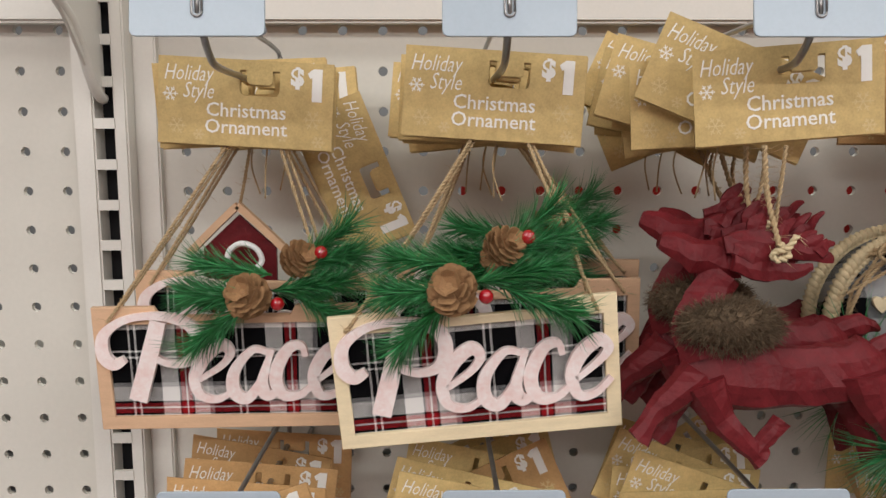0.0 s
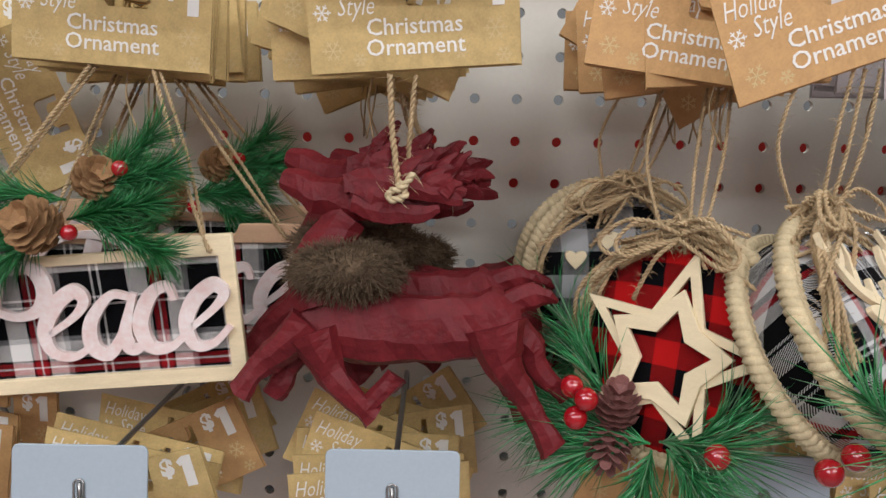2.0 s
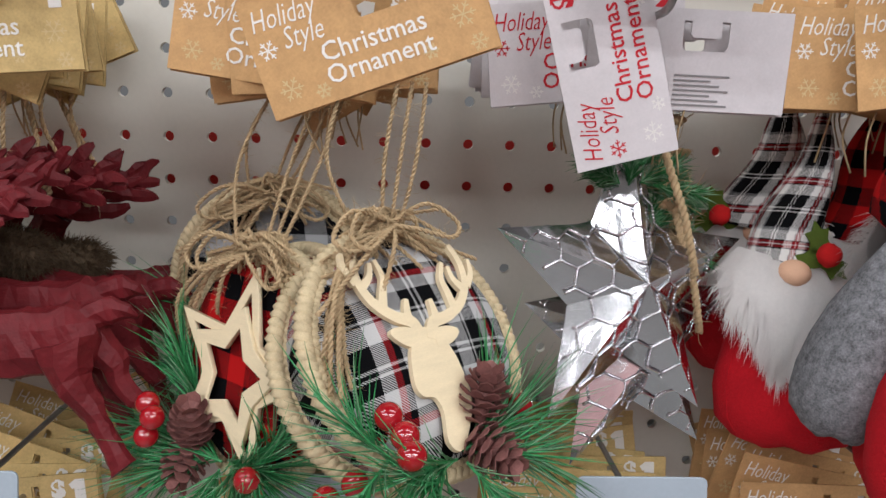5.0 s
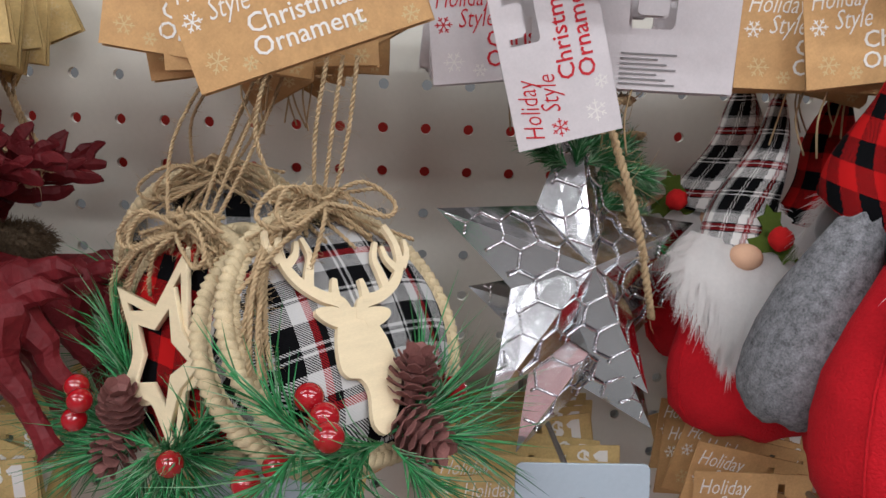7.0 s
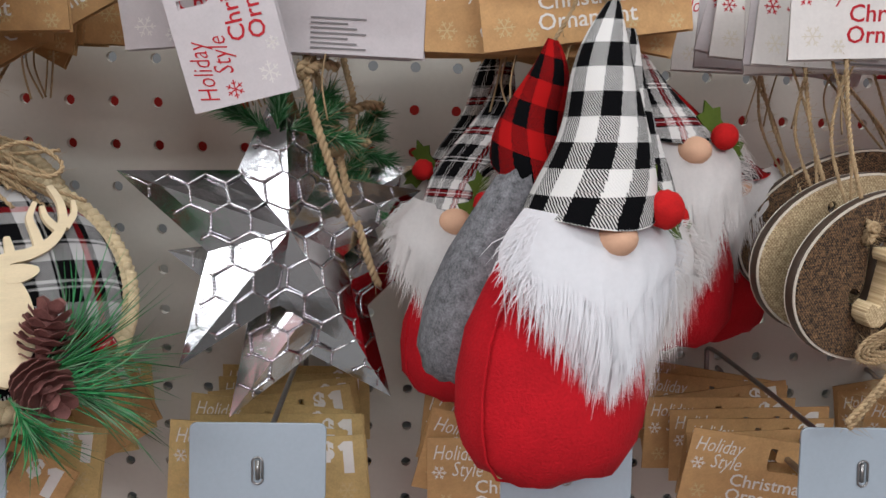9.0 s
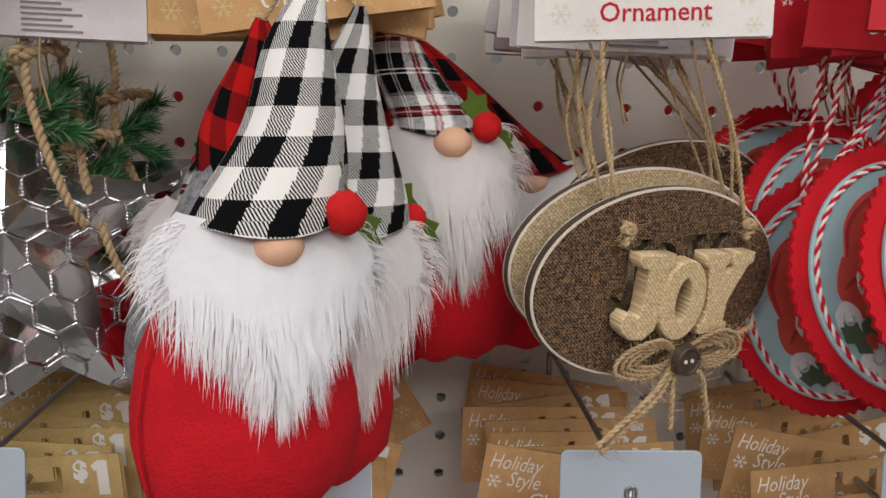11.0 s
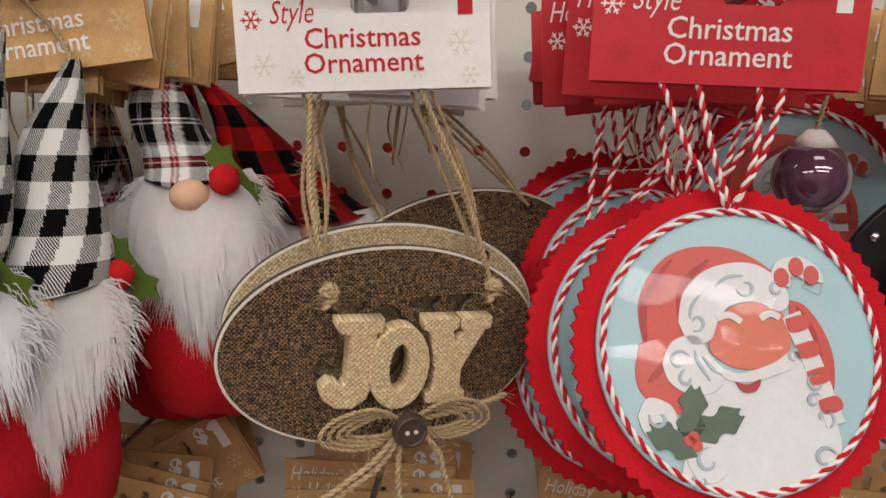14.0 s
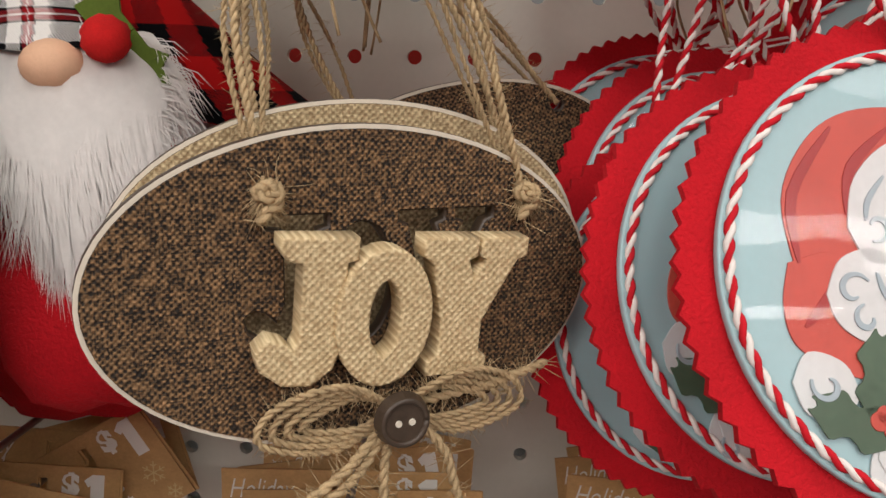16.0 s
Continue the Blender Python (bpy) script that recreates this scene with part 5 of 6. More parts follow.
# -- gnomes --


def fluffy_beard(bm, rng, long, wide, mat):
    """A fur beard: a pillow with pointed locks at its lower edge, under a coat of soft strands."""
    def half(v):
        return wide * (0.0260 + 0.010 * math.sin(math.pi * min(v / 0.55, 1.0)) - 0.0255 * max(v - 0.30, 0) ** 1.15 / 0.66)

    def at(u, v, lift=0.0):
        w = half(v)
        bulge = math.sqrt(max(1 - u * u, 0.0))
        return Vector((u * w, 0.010 - (0.0145 + 0.0085 * math.sin(math.pi * min(v * 1.2, 1)) ** 0.8 + lift) * bulge ** 0.8, 0.003 - long * v + 0.0035 * u * u))

    nu, nv = 40, 22
    jag = [rng.uniform(0.80, 1.0) if k % 3 else rng.uniform(0.93, 1.06) for k in range(nu + 1)]
    rows = []
    for j in range(nv + 1):
        row = []
        for i in range(nu + 1):
            u, v = -1 + 2 * i / nu, j / nv * 0.90
            p = at(u, v * (1 - (1 - jag[i]) * (j / nv) ** 3))
            wave = noise.noise(Vector((u * 9 + v * 1.5, v * 2.2, rng.random() * 0.01 + long * 40)))
            p.y -= 0.0016 * wave
            row.append(bm.verts.new(p))
        rows.append(row)
    for a, b in zip(rows, rows[1:]):
        for i in range(nu):
            f = bm.faces.new((a[i], b[i], b[i + 1], a[i + 1]))
            f.material_index, f.smooth = mat, True
    locks = [(rng.uniform(-1, 1), rng.uniform(0, 1), rng.uniform(-0.35, 0.35), rng.uniform(0.75, 1.25)) for _ in range(70)]
    for k in range(3400):
        u, v = rng.uniform(-1, 1), rng.random() ** 0.75 * 0.86
        cu, cv, sway, stretch = min(locks, key=lambda c: (c[0] - u) ** 2 + (c[1] - v) ** 2)
        p = at(u, v, -0.0008)
        L = long * rng.uniform(0.22, 0.46) * stretch * (1.15 - 0.55 * v)
        to = (cu - u) * 0.016 * wide + sway * 0.5 * L + u * 0.12 * L + rng.uniform(-0.09, 0.09) * L
        out = rng.uniform(0.0003, 0.0014)
        q = p + Vector((to * 0.4, -out, -L * 0.5))
        e = p + Vector((to, -out * rng.uniform(0.3, 1.2), -L))
        hair(bm, p, q, e, rng.uniform(0.00012, 0.00030), Vector((u * 0.9, -1, 0.55)), mat)
    for s in (-1, 1):
        for k in range(220):
            v = rng.uniform(0.02, 0.55)
            p = at(s * rng.uniform(0.86, 1.0), v)
            L = rng.uniform(0.004, 0.014)
            e = p + Vector((s * L * rng.uniform(0.35, 0.9), rng.uniform(-0.005, 0.003), -L * rng.uniform(0.3, 0.95)))
            hair(bm, p, (p + e) / 2 + Vector((s * 0.0012, -0.001, 0.0012)), e, 0.0002, Vector((s * 0.5, -1, 0.5)), mat)


def gnome_figure(name, parent, m, hat, body, beard, seed, lean=(0.008, 0.060), hat_h=0.078, berry=1, wide=1.0, nose=True, long=0.062, hat_r=0.0235, beard_w=1.0, body_x=0.0, hat_x=0.0, bulk=1.0, pom_at=None, pom=0.0056):
    """A soft gnome: felt body, fur beard, felt nose and tall cloth hat, as one mesh; origin at the nose."""
    rng = random.Random(seed)
    bm = bmesh.new()
    uv = bm.loops.layers.uv.new("metres")
    body_m, beard_m, hat_m, nose_m, berry_m, leaf_m = range(6)
    prof = [(0.0, -0.090), (0.019, -0.0898), (0.0295, -0.0860), (0.0355, -0.078), (0.0378, -0.066), (0.0375, -0.054), (0.034, -0.038), (0.026, -0.020), (0.017, -0.002), (0.010, 0.004)]
    prof = [(q * bulk, z * bulk) for q, z in prof]
    seg = 28
    rows = []
    for rr, z in prof:
        rows.append([bm.verts.new((body_x * min(-z / 0.03, 1) + rr * wide * math.cos(a) * (1 + 0.03 * math.sin(3 * a + seed)), 0.022 + rr * 0.72 * math.sin(a), z + 0.0015 * math.sin(5 * a + z * 300))) for a in (2 * math.pi * k / seg for k in range(seg))])
    for a, b in zip(rows, rows[1:]):
        for k in range(seg):
            f = bm.faces.new((a[k], a[(k + 1) % seg], b[(k + 1) % seg], b[k]))
            f.material_index, f.smooth = body_m, True
    # seam down the side
    tube(bm, [(body_x * min(-z / 0.03, 1) + rr * wide * 1.015 * math.cos(3.5), 0.022 + rr * 0.72 * math.sin(3.5), z) for rr, z in prof[1:]], 0.0006, 5, body_m)
    # hat
    n = 22
    tip = Vector((lean[0], lean[1], hat_h))
    prev = None
    for j in range(n + 1):
        t = j / n
        r0 = (hat_r * 0.94 * (1 - t ** 1.15) ** 0.85 + 0.0024) * (1 + 0.05 * math.sin(9 * t + seed))
        c = Vector((hat_x, 0.009, 0.001)) * (1 - t) + tip * t + Vector((0.004 * math.sin(math.pi * t) * math.sin(4 * t + seed), 0, 0))
        row = []
        for k in range(seg + 1):
            a = 2 * math.pi * k / seg
            droop = 0.0022 * math.cos(2 * a) + 0.0012 if j == 0 else 0
            row.append((bm.verts.new(c + Vector((r0 * math.cos(a), r0 * 0.98 * math.sin(a), droop - 0.0005 * (j == 0)))) if k < seg else None, (a * 0.0275, t * hat_h * 1.12)))
        if prev:
            for k in range(seg):
                quad = [prev[k], prev[k + 1], row[k + 1], row[k]]
                f = bm.faces.new([(q[0] or (prev if i < 2 else row)[0][0]) for i, q in enumerate(quad)])
                f.material_index, f.smooth = hat_m, True
                for lp, q in zip(f.loops, quad):
                    lp[uv].uv = (q[1][0] * (1 - 0.5 * t) + 0.04 * t, q[1][1])
        prev = row
    if nose:
        ball(bm, (0, -0.0068, -0.0036), 0.0080, 0.0078, 0.0066, 16, 10, nose_m)
        fluffy_beard(bm, rng, long, wide * beard_w, beard_m)
    if berry:
        c = Vector((berry * (hat_r - 0.004) + hat_x, -0.010, 0.0065)) if pom_at is None else pom_at + Vector((0, 0.005, 0))
        for a0 in (1.9, 3.7, 5.6):
            pts = []
            for k in range(12):
                a = 2 * math.pi * k / 12
                rr = 1.0 + 0.22 * math.cos(6 * a)
                pts.append(Vector((0.0065 + 0.0080 * rr * math.cos(a), 0, 0.0052 * rr * math.sin(a))) * (pom / 0.0056))
            mrot = Matrix.Rotation(-a0, 4, "Y")
            fr = [bm.verts.new(c + (mrot @ p) + Vector((0, 0.003, 0))) for p in pts]
            bk = [bm.verts.new(v.co + Vector((0, 0.0014, 0))) for v in fr]
            bm.faces.new(fr).material_index = leaf_m
            bm.faces.new(bk[::-1]).material_index = leaf_m
            for k in range(12):
                bm.faces.new((fr[k], bk[k], bk[(k + 1) % 12], fr[(k + 1) % 12])).material_index = leaf_m
        vs = ball(bm, c + Vector((0, -0.004, 0)), pom, pom * 0.93, pom, 16, 10, berry_m)
        for v in vs:
            v.co += Vector((1, 1, 1)) * 0.0007 * noise.noise(v.co * 500)
    ob = part(name, bm, [body, beard, hat, felt_skin, pom_red, felt_green], parent, m=m)
    # the pile of the fur shades as one soft surface
    me = ob.data
    nrm = [c.vector.copy() for c in me.corner_normals]
    for f in me.polygons:
        if f.material_index == beard_m:
            for i in f.loop_indices:
                co = me.vertices[me.loops[i].vertex_index].co
                nrm[i] = (Vector((co.x * 0.9, co.y - 0.024, 0.034)).normalized() * 0.82 + nrm[i] * 0.18).normalized()
    me.normals_split_custom_set(nrm)
    return ob


def gnome(nose_at, turn, hat, body, beard, seed, label, **kw):
    hx = HOOKS[5]
    ob = thing("christmas_ornament", label, "ornament", "gnomes on the hook", Matrix.Translation(Z(*nose_at)))
    base = pose(0, 0, 0, *turn) @ Matrix.Scale(kw.pop("size", 1.0), 4)
    back = (Matrix.Translation(nose_at) @ base).inverted()
    if "tip" in kw:
        tx, ty, tz = back @ Vector(kw.pop("tip"))
        kw["lean"], kw["hat_h"] = (tx, ty), tz
    if kw.get("pom_at"):
        kw["pom_at"] = back @ Vector(kw["pom_at"])
    gnome_figure("figure", ob, base, hat, body, beard, seed, **kw)
    lean, hh = kw.get("lean", (0.008, 0.060)), kw.get("hat_h", 0.078)
    tip = base @ Vector((lean[0], lean[1], hh - 0.002))
    goal = Vector((hx, nose_at[1] + tip.y + 0.004, WIRE_TOP - 0.004)) - Vector(nose_at)
    cord_between(ob, [tip, (tip + goal) / 2 + Vector((0.002, 0.002, 0)), goal], 0.0009, 0.005, seed, "hanging_loop")
    return ob


gnome((0.5440, -0.222, -0.0310), (-4, 0, 24), check_white, felt_red, fur_white, 51, "gnome ornament with black and white checked hat and long white beard", tip=(0.5534, -0.1790, 0.0480), wide=0.96, beard_w=1.04, body_x=-0.004, hat_r=0.0222, bulk=1.06, pom_at=(0.5665, -0.2215, -0.0250), pom=0.0068)
gnome((0.5660, -0.188, -0.0385), (-4, 0, 10), check_white, felt_red, fur_cream, 52, "gnome ornament with checked hat, cream beard and red felt body", tip=(0.5667, -0.1560, 0.0400), wide=0.84, hat_r=0.0195, body_x=-0.016, bulk=1.06, beard_w=0.92, pom_at=(0.5870, -0.1740, -0.0350))
gnome((0.6020, -0.136, -0.0070), (-6, -3, 6), tartan_hat, felt_red, fur_cream, 53, "gnome ornament with white tartan hat and long cream beard", lean=(-0.024, 0.030), hat_h=0.062, hat_r=0.0180, hat_x=-0.002, long=0.066, beard_w=1.04, wide=0.76, bulk=1.06, pom_at=(0.6165, -0.1440, -0.0030), pom=0.0060)
gnome((0.642, -0.092, -0.026), (0, 0, 4), check_red, felt_red, fur_cream, 54, "gnome ornament with red and black checked hat bent sideways", lean=(-0.058, 0.018), hat_h=0.062, long=0.05, berry=0)
gnome((0.5010, -0.120, -0.0445), (-10, 4, -4), tartan_hat, felt_red, fur_cream, 55, "gnome ornament with white tartan hat and short cream beard", tip=(0.5264, -0.0870, 0.0270), long=0.058, hat_r=0.0165, beard_w=0.82, body_x=0.018, bulk=1.0)
gnome((0.510, -0.062, -0.034), (0, -4, -20), tartan_hat, felt_red, fur_cream, 56, "gnome ornament with tartan hat, against the pegboard", lean=(0.014, 0.010), hat_h=0.066, berry=-1)
gnome((0.532, -0.163, -0.021), (0, -16, 150), check_red, felt_grey, fur_cream, 57, "gnome ornament seen from behind, grey felt body, red checked hat", lean=(0.012, 0.004), hat_h=0.056, berry=0, wide=0.58, hat_r=0.0180, long=0.050, beard_w=0.8, size=0.96)
gnome((0.570, -0.072, -0.042), (0, 0, 10), check_red, felt_red, fur_cream, 58, "gnome ornament with red checked hat behind the others", lean=(0.004, 0.010), hat_h=0.074, bulk=1.06)
spare_tags(HOOKS[5] + 0.010, WIRE_TOP + 0.005, -0.150, -0.03, 9, ("tan",), 76, 5, "tags on the upper hooks")
spare_tags(HOOKS[5] - 0.016, WIRE_TOP - 0.002, -0.140, -0.09, 4, ("tan",), 86, 7, "tags on the upper hooks")

# -- burlap ovals lettered JOY --


def letter_loops(s=1.0):
    """Outlines of slab-serif J, O and Y and the counter of the O, in metres."""
    J = [(-0.0290, 0.0165), (-0.0115, 0.0165), (-0.0115, 0.0125), (-0.0140, 0.0118), (-0.0140, -0.0075), (-0.0160, -0.0130), (-0.0210, -0.0165), (-0.0275, -0.0160), (-0.0325, -0.0125), (-0.0335, -0.0085), (-0.0310, -0.0062), (-0.0275, -0.0072), (-0.0252, -0.0095), (-0.0235, -0.0060), (-0.0235, 0.0118), (-0.0275, 0.0125), (-0.0290, 0.0145)]
    O = ring(0.0118, 0.0158, 28, -0.0035, -0.0015)
    C = ring(0.0046, 0.0095, 24, -0.0035, -0.0015)
    Y = [(0.0060, 0.0165), (0.0195, 0.0165), (0.0195, 0.0130), (0.0172, 0.0120), (0.0195, 0.0055), (0.0238, 0.0122), (0.0215, 0.0130), (0.0215, 0.0165), (0.0335, 0.0165), (0.0335, 0.0130), (0.0310, 0.0122), (0.0225, -0.0030), (0.0225, -0.0118), (0.0250, -0.0128), (0.0250, -0.0160), (0.0095, -0.0160), (0.0095, -0.0128), (0.0122, -0.0118), (0.0122, -0.0030), (0.0085, 0.0120), (0.0060, 0.0130)]
    return [[(x * s, z * s) for x, z in q] for q in (J, O, C, Y)]


def joy_oval(m, tag_style, tag_pose, at, turn, cloth, seed, label, front=True):
    rng = random.Random(seed)
    ob = thing("christmas_ornament", label, "ornament", "JOY ovals on the hook", m)
    tag_on(ob, tag_style, tag_pose)
    base = Matrix.Translation(at) @ pose(0, 0, 0, *turn)
    knots = ((-0.0215, 0.0235), (0.0400, 0.0215))
    eyes = [ring(0.0026, 0.0026, 12, x, z) for x, z in knots]
    outer = ring(0.0594, 0.0364, 64)
    J, O, C, Y = letter_loops()
    holes = []
    if front:
        holes = [[(x * 0.90 + 0.0030, z * 0.90 + 0.0030) for x, z in q] for q in (J, [p for p in ring(0.0088, 0.0158, 28, -0.0035, -0.0015)], Y)]
    oval = part("oval_board", flat([outer] + eyes + holes, 0.0042, 0.0006), button_brown, ob, "dark oval board", m=base)
    part("edge_band", flat([ring(0.0599, 0.0369, 64), ring(0.0589, 0.0359, 64)[::-1]], 0.0046), white_edge, oval, "white painted edge")
    part("burlap_face", flat([ring(0.0588, 0.0358, 64)] + eyes + holes, 0.0008), cloth, oval, m=pose(0, -0.00265, 0))
    if front:
        for name, loops, dy in (("letter_j", [J], 0.0), ("letter_y", [Y], 0.0006), ("letter_o", [O, C[::-1]], 0.0012)):
            part(name, flat([[(x * 0.90, z * 0.97) for x, z in q] for q in loops], 0.0070, 0.0006), [burlap_letter], oval, "pale burlap-covered letter", m=pose(0.0050, -0.0085 - dy, -0.0030, 4, 3))
        bm = bmesh.new()
        for s in (-1, 1):
            for q in range(4):
                w, h = 0.020 + 0.003 * q, 0.0030 + 0.0014 * q
                pts = [(0, -0.008, 0), (s * w * 0.5, -0.011 - 0.001 * q, h + 0.002), (s * w, -0.011, h * 0.6), (s * (w + 0.002), -0.010, -h * 0.5), (s * w * 0.5, -0.010, -h), (0, -0.008, -0.0005)]
                twist(bm, smooth_line(pts, 6), 0.0009, 0.005, 2, 4, fuzz=2200, rng=rng)
        for pts in ([(0, -0.008, 0), (-0.012, -0.013, -0.010), (-0.026, -0.016, -0.017), (-0.044, -0.018, -0.026)], [(0, -0.008, 0), (-0.010, -0.013, -0.012), (-0.024, -0.016, -0.019), (-0.042, -0.018, -0.029)], [(0, -0.008, 0), (-0.004, -0.012, -0.014), (-0.003, -0.012, -0.030)], [(0, -0.008, 0), (0.010, -0.012, -0.009), (0.014, -0.012, -0.020), (0.018, -0.012, -0.034)], [(0, -0.008, 0.0), (0.024, -0.011, 0.004), (0.040, -0.008, 0.006)]):
            twist(bm, smooth_line(pts, 6), 0.0012, 0.006, 2, 5, fuzz=2600, rng=rng)
        bmesh.ops.transform(bm, matrix=pose(0.006, 0, -0.0275), verts=bm.verts[:])
        part("twine_bow", bm, jute, oval, "jute twine bow")
        bm = bmesh.new()
        got = bmesh.ops.create_cone(bm, cap_ends=True, segments=24, radius1=0.0066, radius2=0.0058, depth=0.0026, matrix=pose(0.006, -0.0135, -0.0285, 90))
        for hx, hz in ((-0.0016, 0.0), (0.0016, 0.0)):
            tube(bm, [(0.006 + hx, -0.0145, -0.0285 + hz), (0.006 + hx, -0.0152, -0.0285 + hz)], 0.0008, 8, 1)
        tube(bm, [(0.006 + 0.0052 * math.cos(a), -0.0148, -0.0285 + 0.0052 * math.sin(a)) for a in (2 * math.pi * k / 24 for k in range(25))], 0.0008, 6, 0)
        part("button", bm, [button_brown, white_edge], oval, "dark wooden button")
        for kx, kz in knots:
            c = Vector((kx, -0.0035, kz - 0.001))
            bm = bmesh.new()
            twist(bm, smooth_line([c + Vector(q) * 0.72 for q in ((0.001, 0.003, 0.003), (0.003, -0.003, 0.001), (-0.002, -0.004, -0.001), (-0.003, -0.002, 0.002), (0.002, -0.004, 0.002), (0.0025, -0.003, -0.003), (-0.001, -0.004, -0.005), (-0.003, -0.004, -0.008))], 4), 0.0014, 0.006, 2, 5, fuzz=1500, rng=rng)
            for k in range(160):
                d = Vector((rng.uniform(-1, 1), rng.uniform(-1, 0.2), rng.uniform(-1.6, 0.3)))
                blade(bm, c, c + d * 0.0025, c + d * rng.uniform(0.004, 0.0070), 0.00016)
            part("knot", bm, jute, oval, "frayed twine knot")
    tb = tag_pose @ Vector((-0.006, 0.001, -0.038))
    for s in (-1, 1):
        kx, kz = knots[(s + 1) // 2]
        e = base @ Vector((kx, -0.003, kz))
        st = tag_pose @ Vector((-0.0065 + s * 0.019, 0.001, -0.0375))
        cord_between(ob, [st, st.lerp(e, 0.5) + Vector((s * 0.003, -0.001, -0.001)), e], 0.0010, 0.0048, seed + s, fuzz=1600)
        e2 = base @ Vector((kx, 0.004, kz))
        cord_between(ob, [st + Vector((0.003, 0.003, 0)), st.lerp(e2, 0.5) + Vector((s * 0.006, 0.003, 0)), e2], 0.0008, 0.0048, seed + s + 5, fuzz=1200)
        cord_between(ob, [st + Vector((-0.004, 0.004, 0)), st.lerp(e2, 0.5) + Vector((s * -0.002, 0.003, 0)), e2 + Vector((0, 0.001, 0))], 0.0007, 0.0048, seed + s + 9, fuzz=1000)
    return ob


HX = HOOKS[6]
joy_oval(Matrix.Translation(Z(HX, -0.157, WIRE_TOP)), "white", pose(0.0055, -0.008, 0.004, 0, -3, 0), (0.0090, -0.0107, -0.1246), (1, 0, 25), burlap_brown, 61, "oval dark burlap ornament with pale raised letters JOY and bow")
joy_oval(Matrix.Translation(Z(HX, -0.137, WIRE_TOP)), "white", pose(0.006, 0, -0.001, 0, 2, 0), (0.006, -0.013, -0.1195), (0, -2, 20), burlap_pale, 62, "oval pale burlap ornament behind a dark one", front=False)
joy_oval(Matrix.Translation(Z(HX, -0.095, WIRE_TOP)), "white", pose(0.004, 0, 0.002, 0, 4, 0), (0.030, 0.004, -0.115), (0, -16, 10), burlap_brown, 63, "oval dark burlap ornament hanging tilted at the back", front=False)
spare_tags(HX + 0.006, WIRE_TOP - 0.003, -0.140, -0.04, 5, ("back", "white", "grey"), 77, 4, "tags on the upper hooks")

# -- round felt medallions --


def medallion(m, tag_style, tag_pose, at, turn, seed, label, front=True):
    """A pinked felt disc with a glossy printed card, ringed with striped cord."""
    ob = thing("christmas_ornament", label, "ornament", "felt medallions on the hook", m)
    tag_on(ob, tag_style, tag_pose)
    base = Matrix.Translation(at) @ pose(0, 0, 0, *turn) @ Matrix.Scale(0.932, 4)
    felt = part("felt_disc", flat([ring(0.0575, 0.0575, 132, jag=0.032)], 0.0022), felt_red, ob, "pinked red felt disc", m=base)
    card = part("printed_disc", flat([ring(0.0503, 0.0503, 72)], 0.0024, 0.0005), disc_blue, felt, "pale blue glossy card disc", m=pose(0, -0.0026, 0))
    bm = bmesh.new()
    twist(bm, [(0.0487 * math.cos(a), -0.0046, 0.0487 * math.sin(a)) for a in (2 * math.pi * k / 120 for k in range(121))], 0.0012, 0.0078, 2, 6, mats=(0, 1))
    part("striped_cord", bm, [cord_white, cord_red], felt, "red and white twisted cord")
    rng = random.Random(seed)

    def lump(name, mat, outline, lift, mm=None):
        part(name, flat([outline], 0.0005, 0.0001), mat, card, m=pose(0, -0.0014 - lift, 0))

    def blob(cx, cz, rx, rz, bumps=0, amp=0.0, n=64, ph=0.0):
        return [(cx + rx * (1 + amp * math.cos(bumps * a + ph)) * math.cos(a), cz + rz * (1 + amp * math.cos(bumps * a + ph)) * math.sin(a)) for a in (2 * math.pi * k / n for k in range(n))]

    def shape(name, mat, pts, lift):
        lump(name, mat, smooth2([((x - 526) * 0.000148, (542 - z) * 0.000148) for x, z in pts]), lift)

    def line(name, mat, pts, w, lift, n=4):
        lump(name, mat, stroke([((x - 526) * 0.000148, (542 - z) * 0.000148) for x, z in pts], w, n=n), lift)

    # drawn on a 1000-unit sheet, centred at 526, 542
    shape("red_shape", print_red, [(300, 560), (285, 440), (330, 350), (400, 305), (500, 300), (575, 328), (625, 375), (540, 380), (430, 420), (400, 520)], 0.0)
    shape("red_shape", print_red, [(285, 530), (360, 520), (380, 620), (395, 690), (340, 680), (285, 645), (272, 590)], 0.0001)
    shape("red_shape", print_red, [(650, 425), (690, 440), (730, 500), (748, 570), (738, 645), (712, 600), (688, 540), (655, 480)], 0.0)
    shape("white_shape", print_white, [(440, 560), (520, 600), (640, 560), (692, 600), (722, 660), (745, 730), (742, 785), (690, 835), (620, 868), (530, 878), (440, 872), (372, 830), (388, 760), (402, 690), (418, 630)], 0.0002)
    shape("coral_shape", print_peach, [(470, 480), (515, 440), (600, 435), (638, 470), (645, 530), (622, 575), (560, 588), (500, 582), (452, 548), (455, 510)], 0.0004)
    shape("white_shape", print_white, [(378, 480), (396, 408), (460, 352), (560, 338), (632, 380), (648, 430), (622, 452), (565, 430), (505, 440), (475, 470), (452, 520), (405, 530)], 0.0006)
    shape("white_shape", print_white, [(335, 575), (362, 525), (420, 512), (450, 560), (482, 600), (455, 640), (395, 645), (350, 618)], 0.0006)
    shape("white_shape", print_white, [(465, 585), (510, 600), (555, 590), (605, 572), (648, 545), (640, 585), (600, 602), (540, 618), (485, 612)], 0.0008)
    shape("white_shape", print_white, [(272, 695), (298, 655), (350, 672), (364, 718), (335, 742), (290, 738)], 0.0004)
    shape("white_shape", print_white, [(382, 800), (400, 750), (450, 745), (480, 790), (460, 835), (410, 842)], 0.0006)
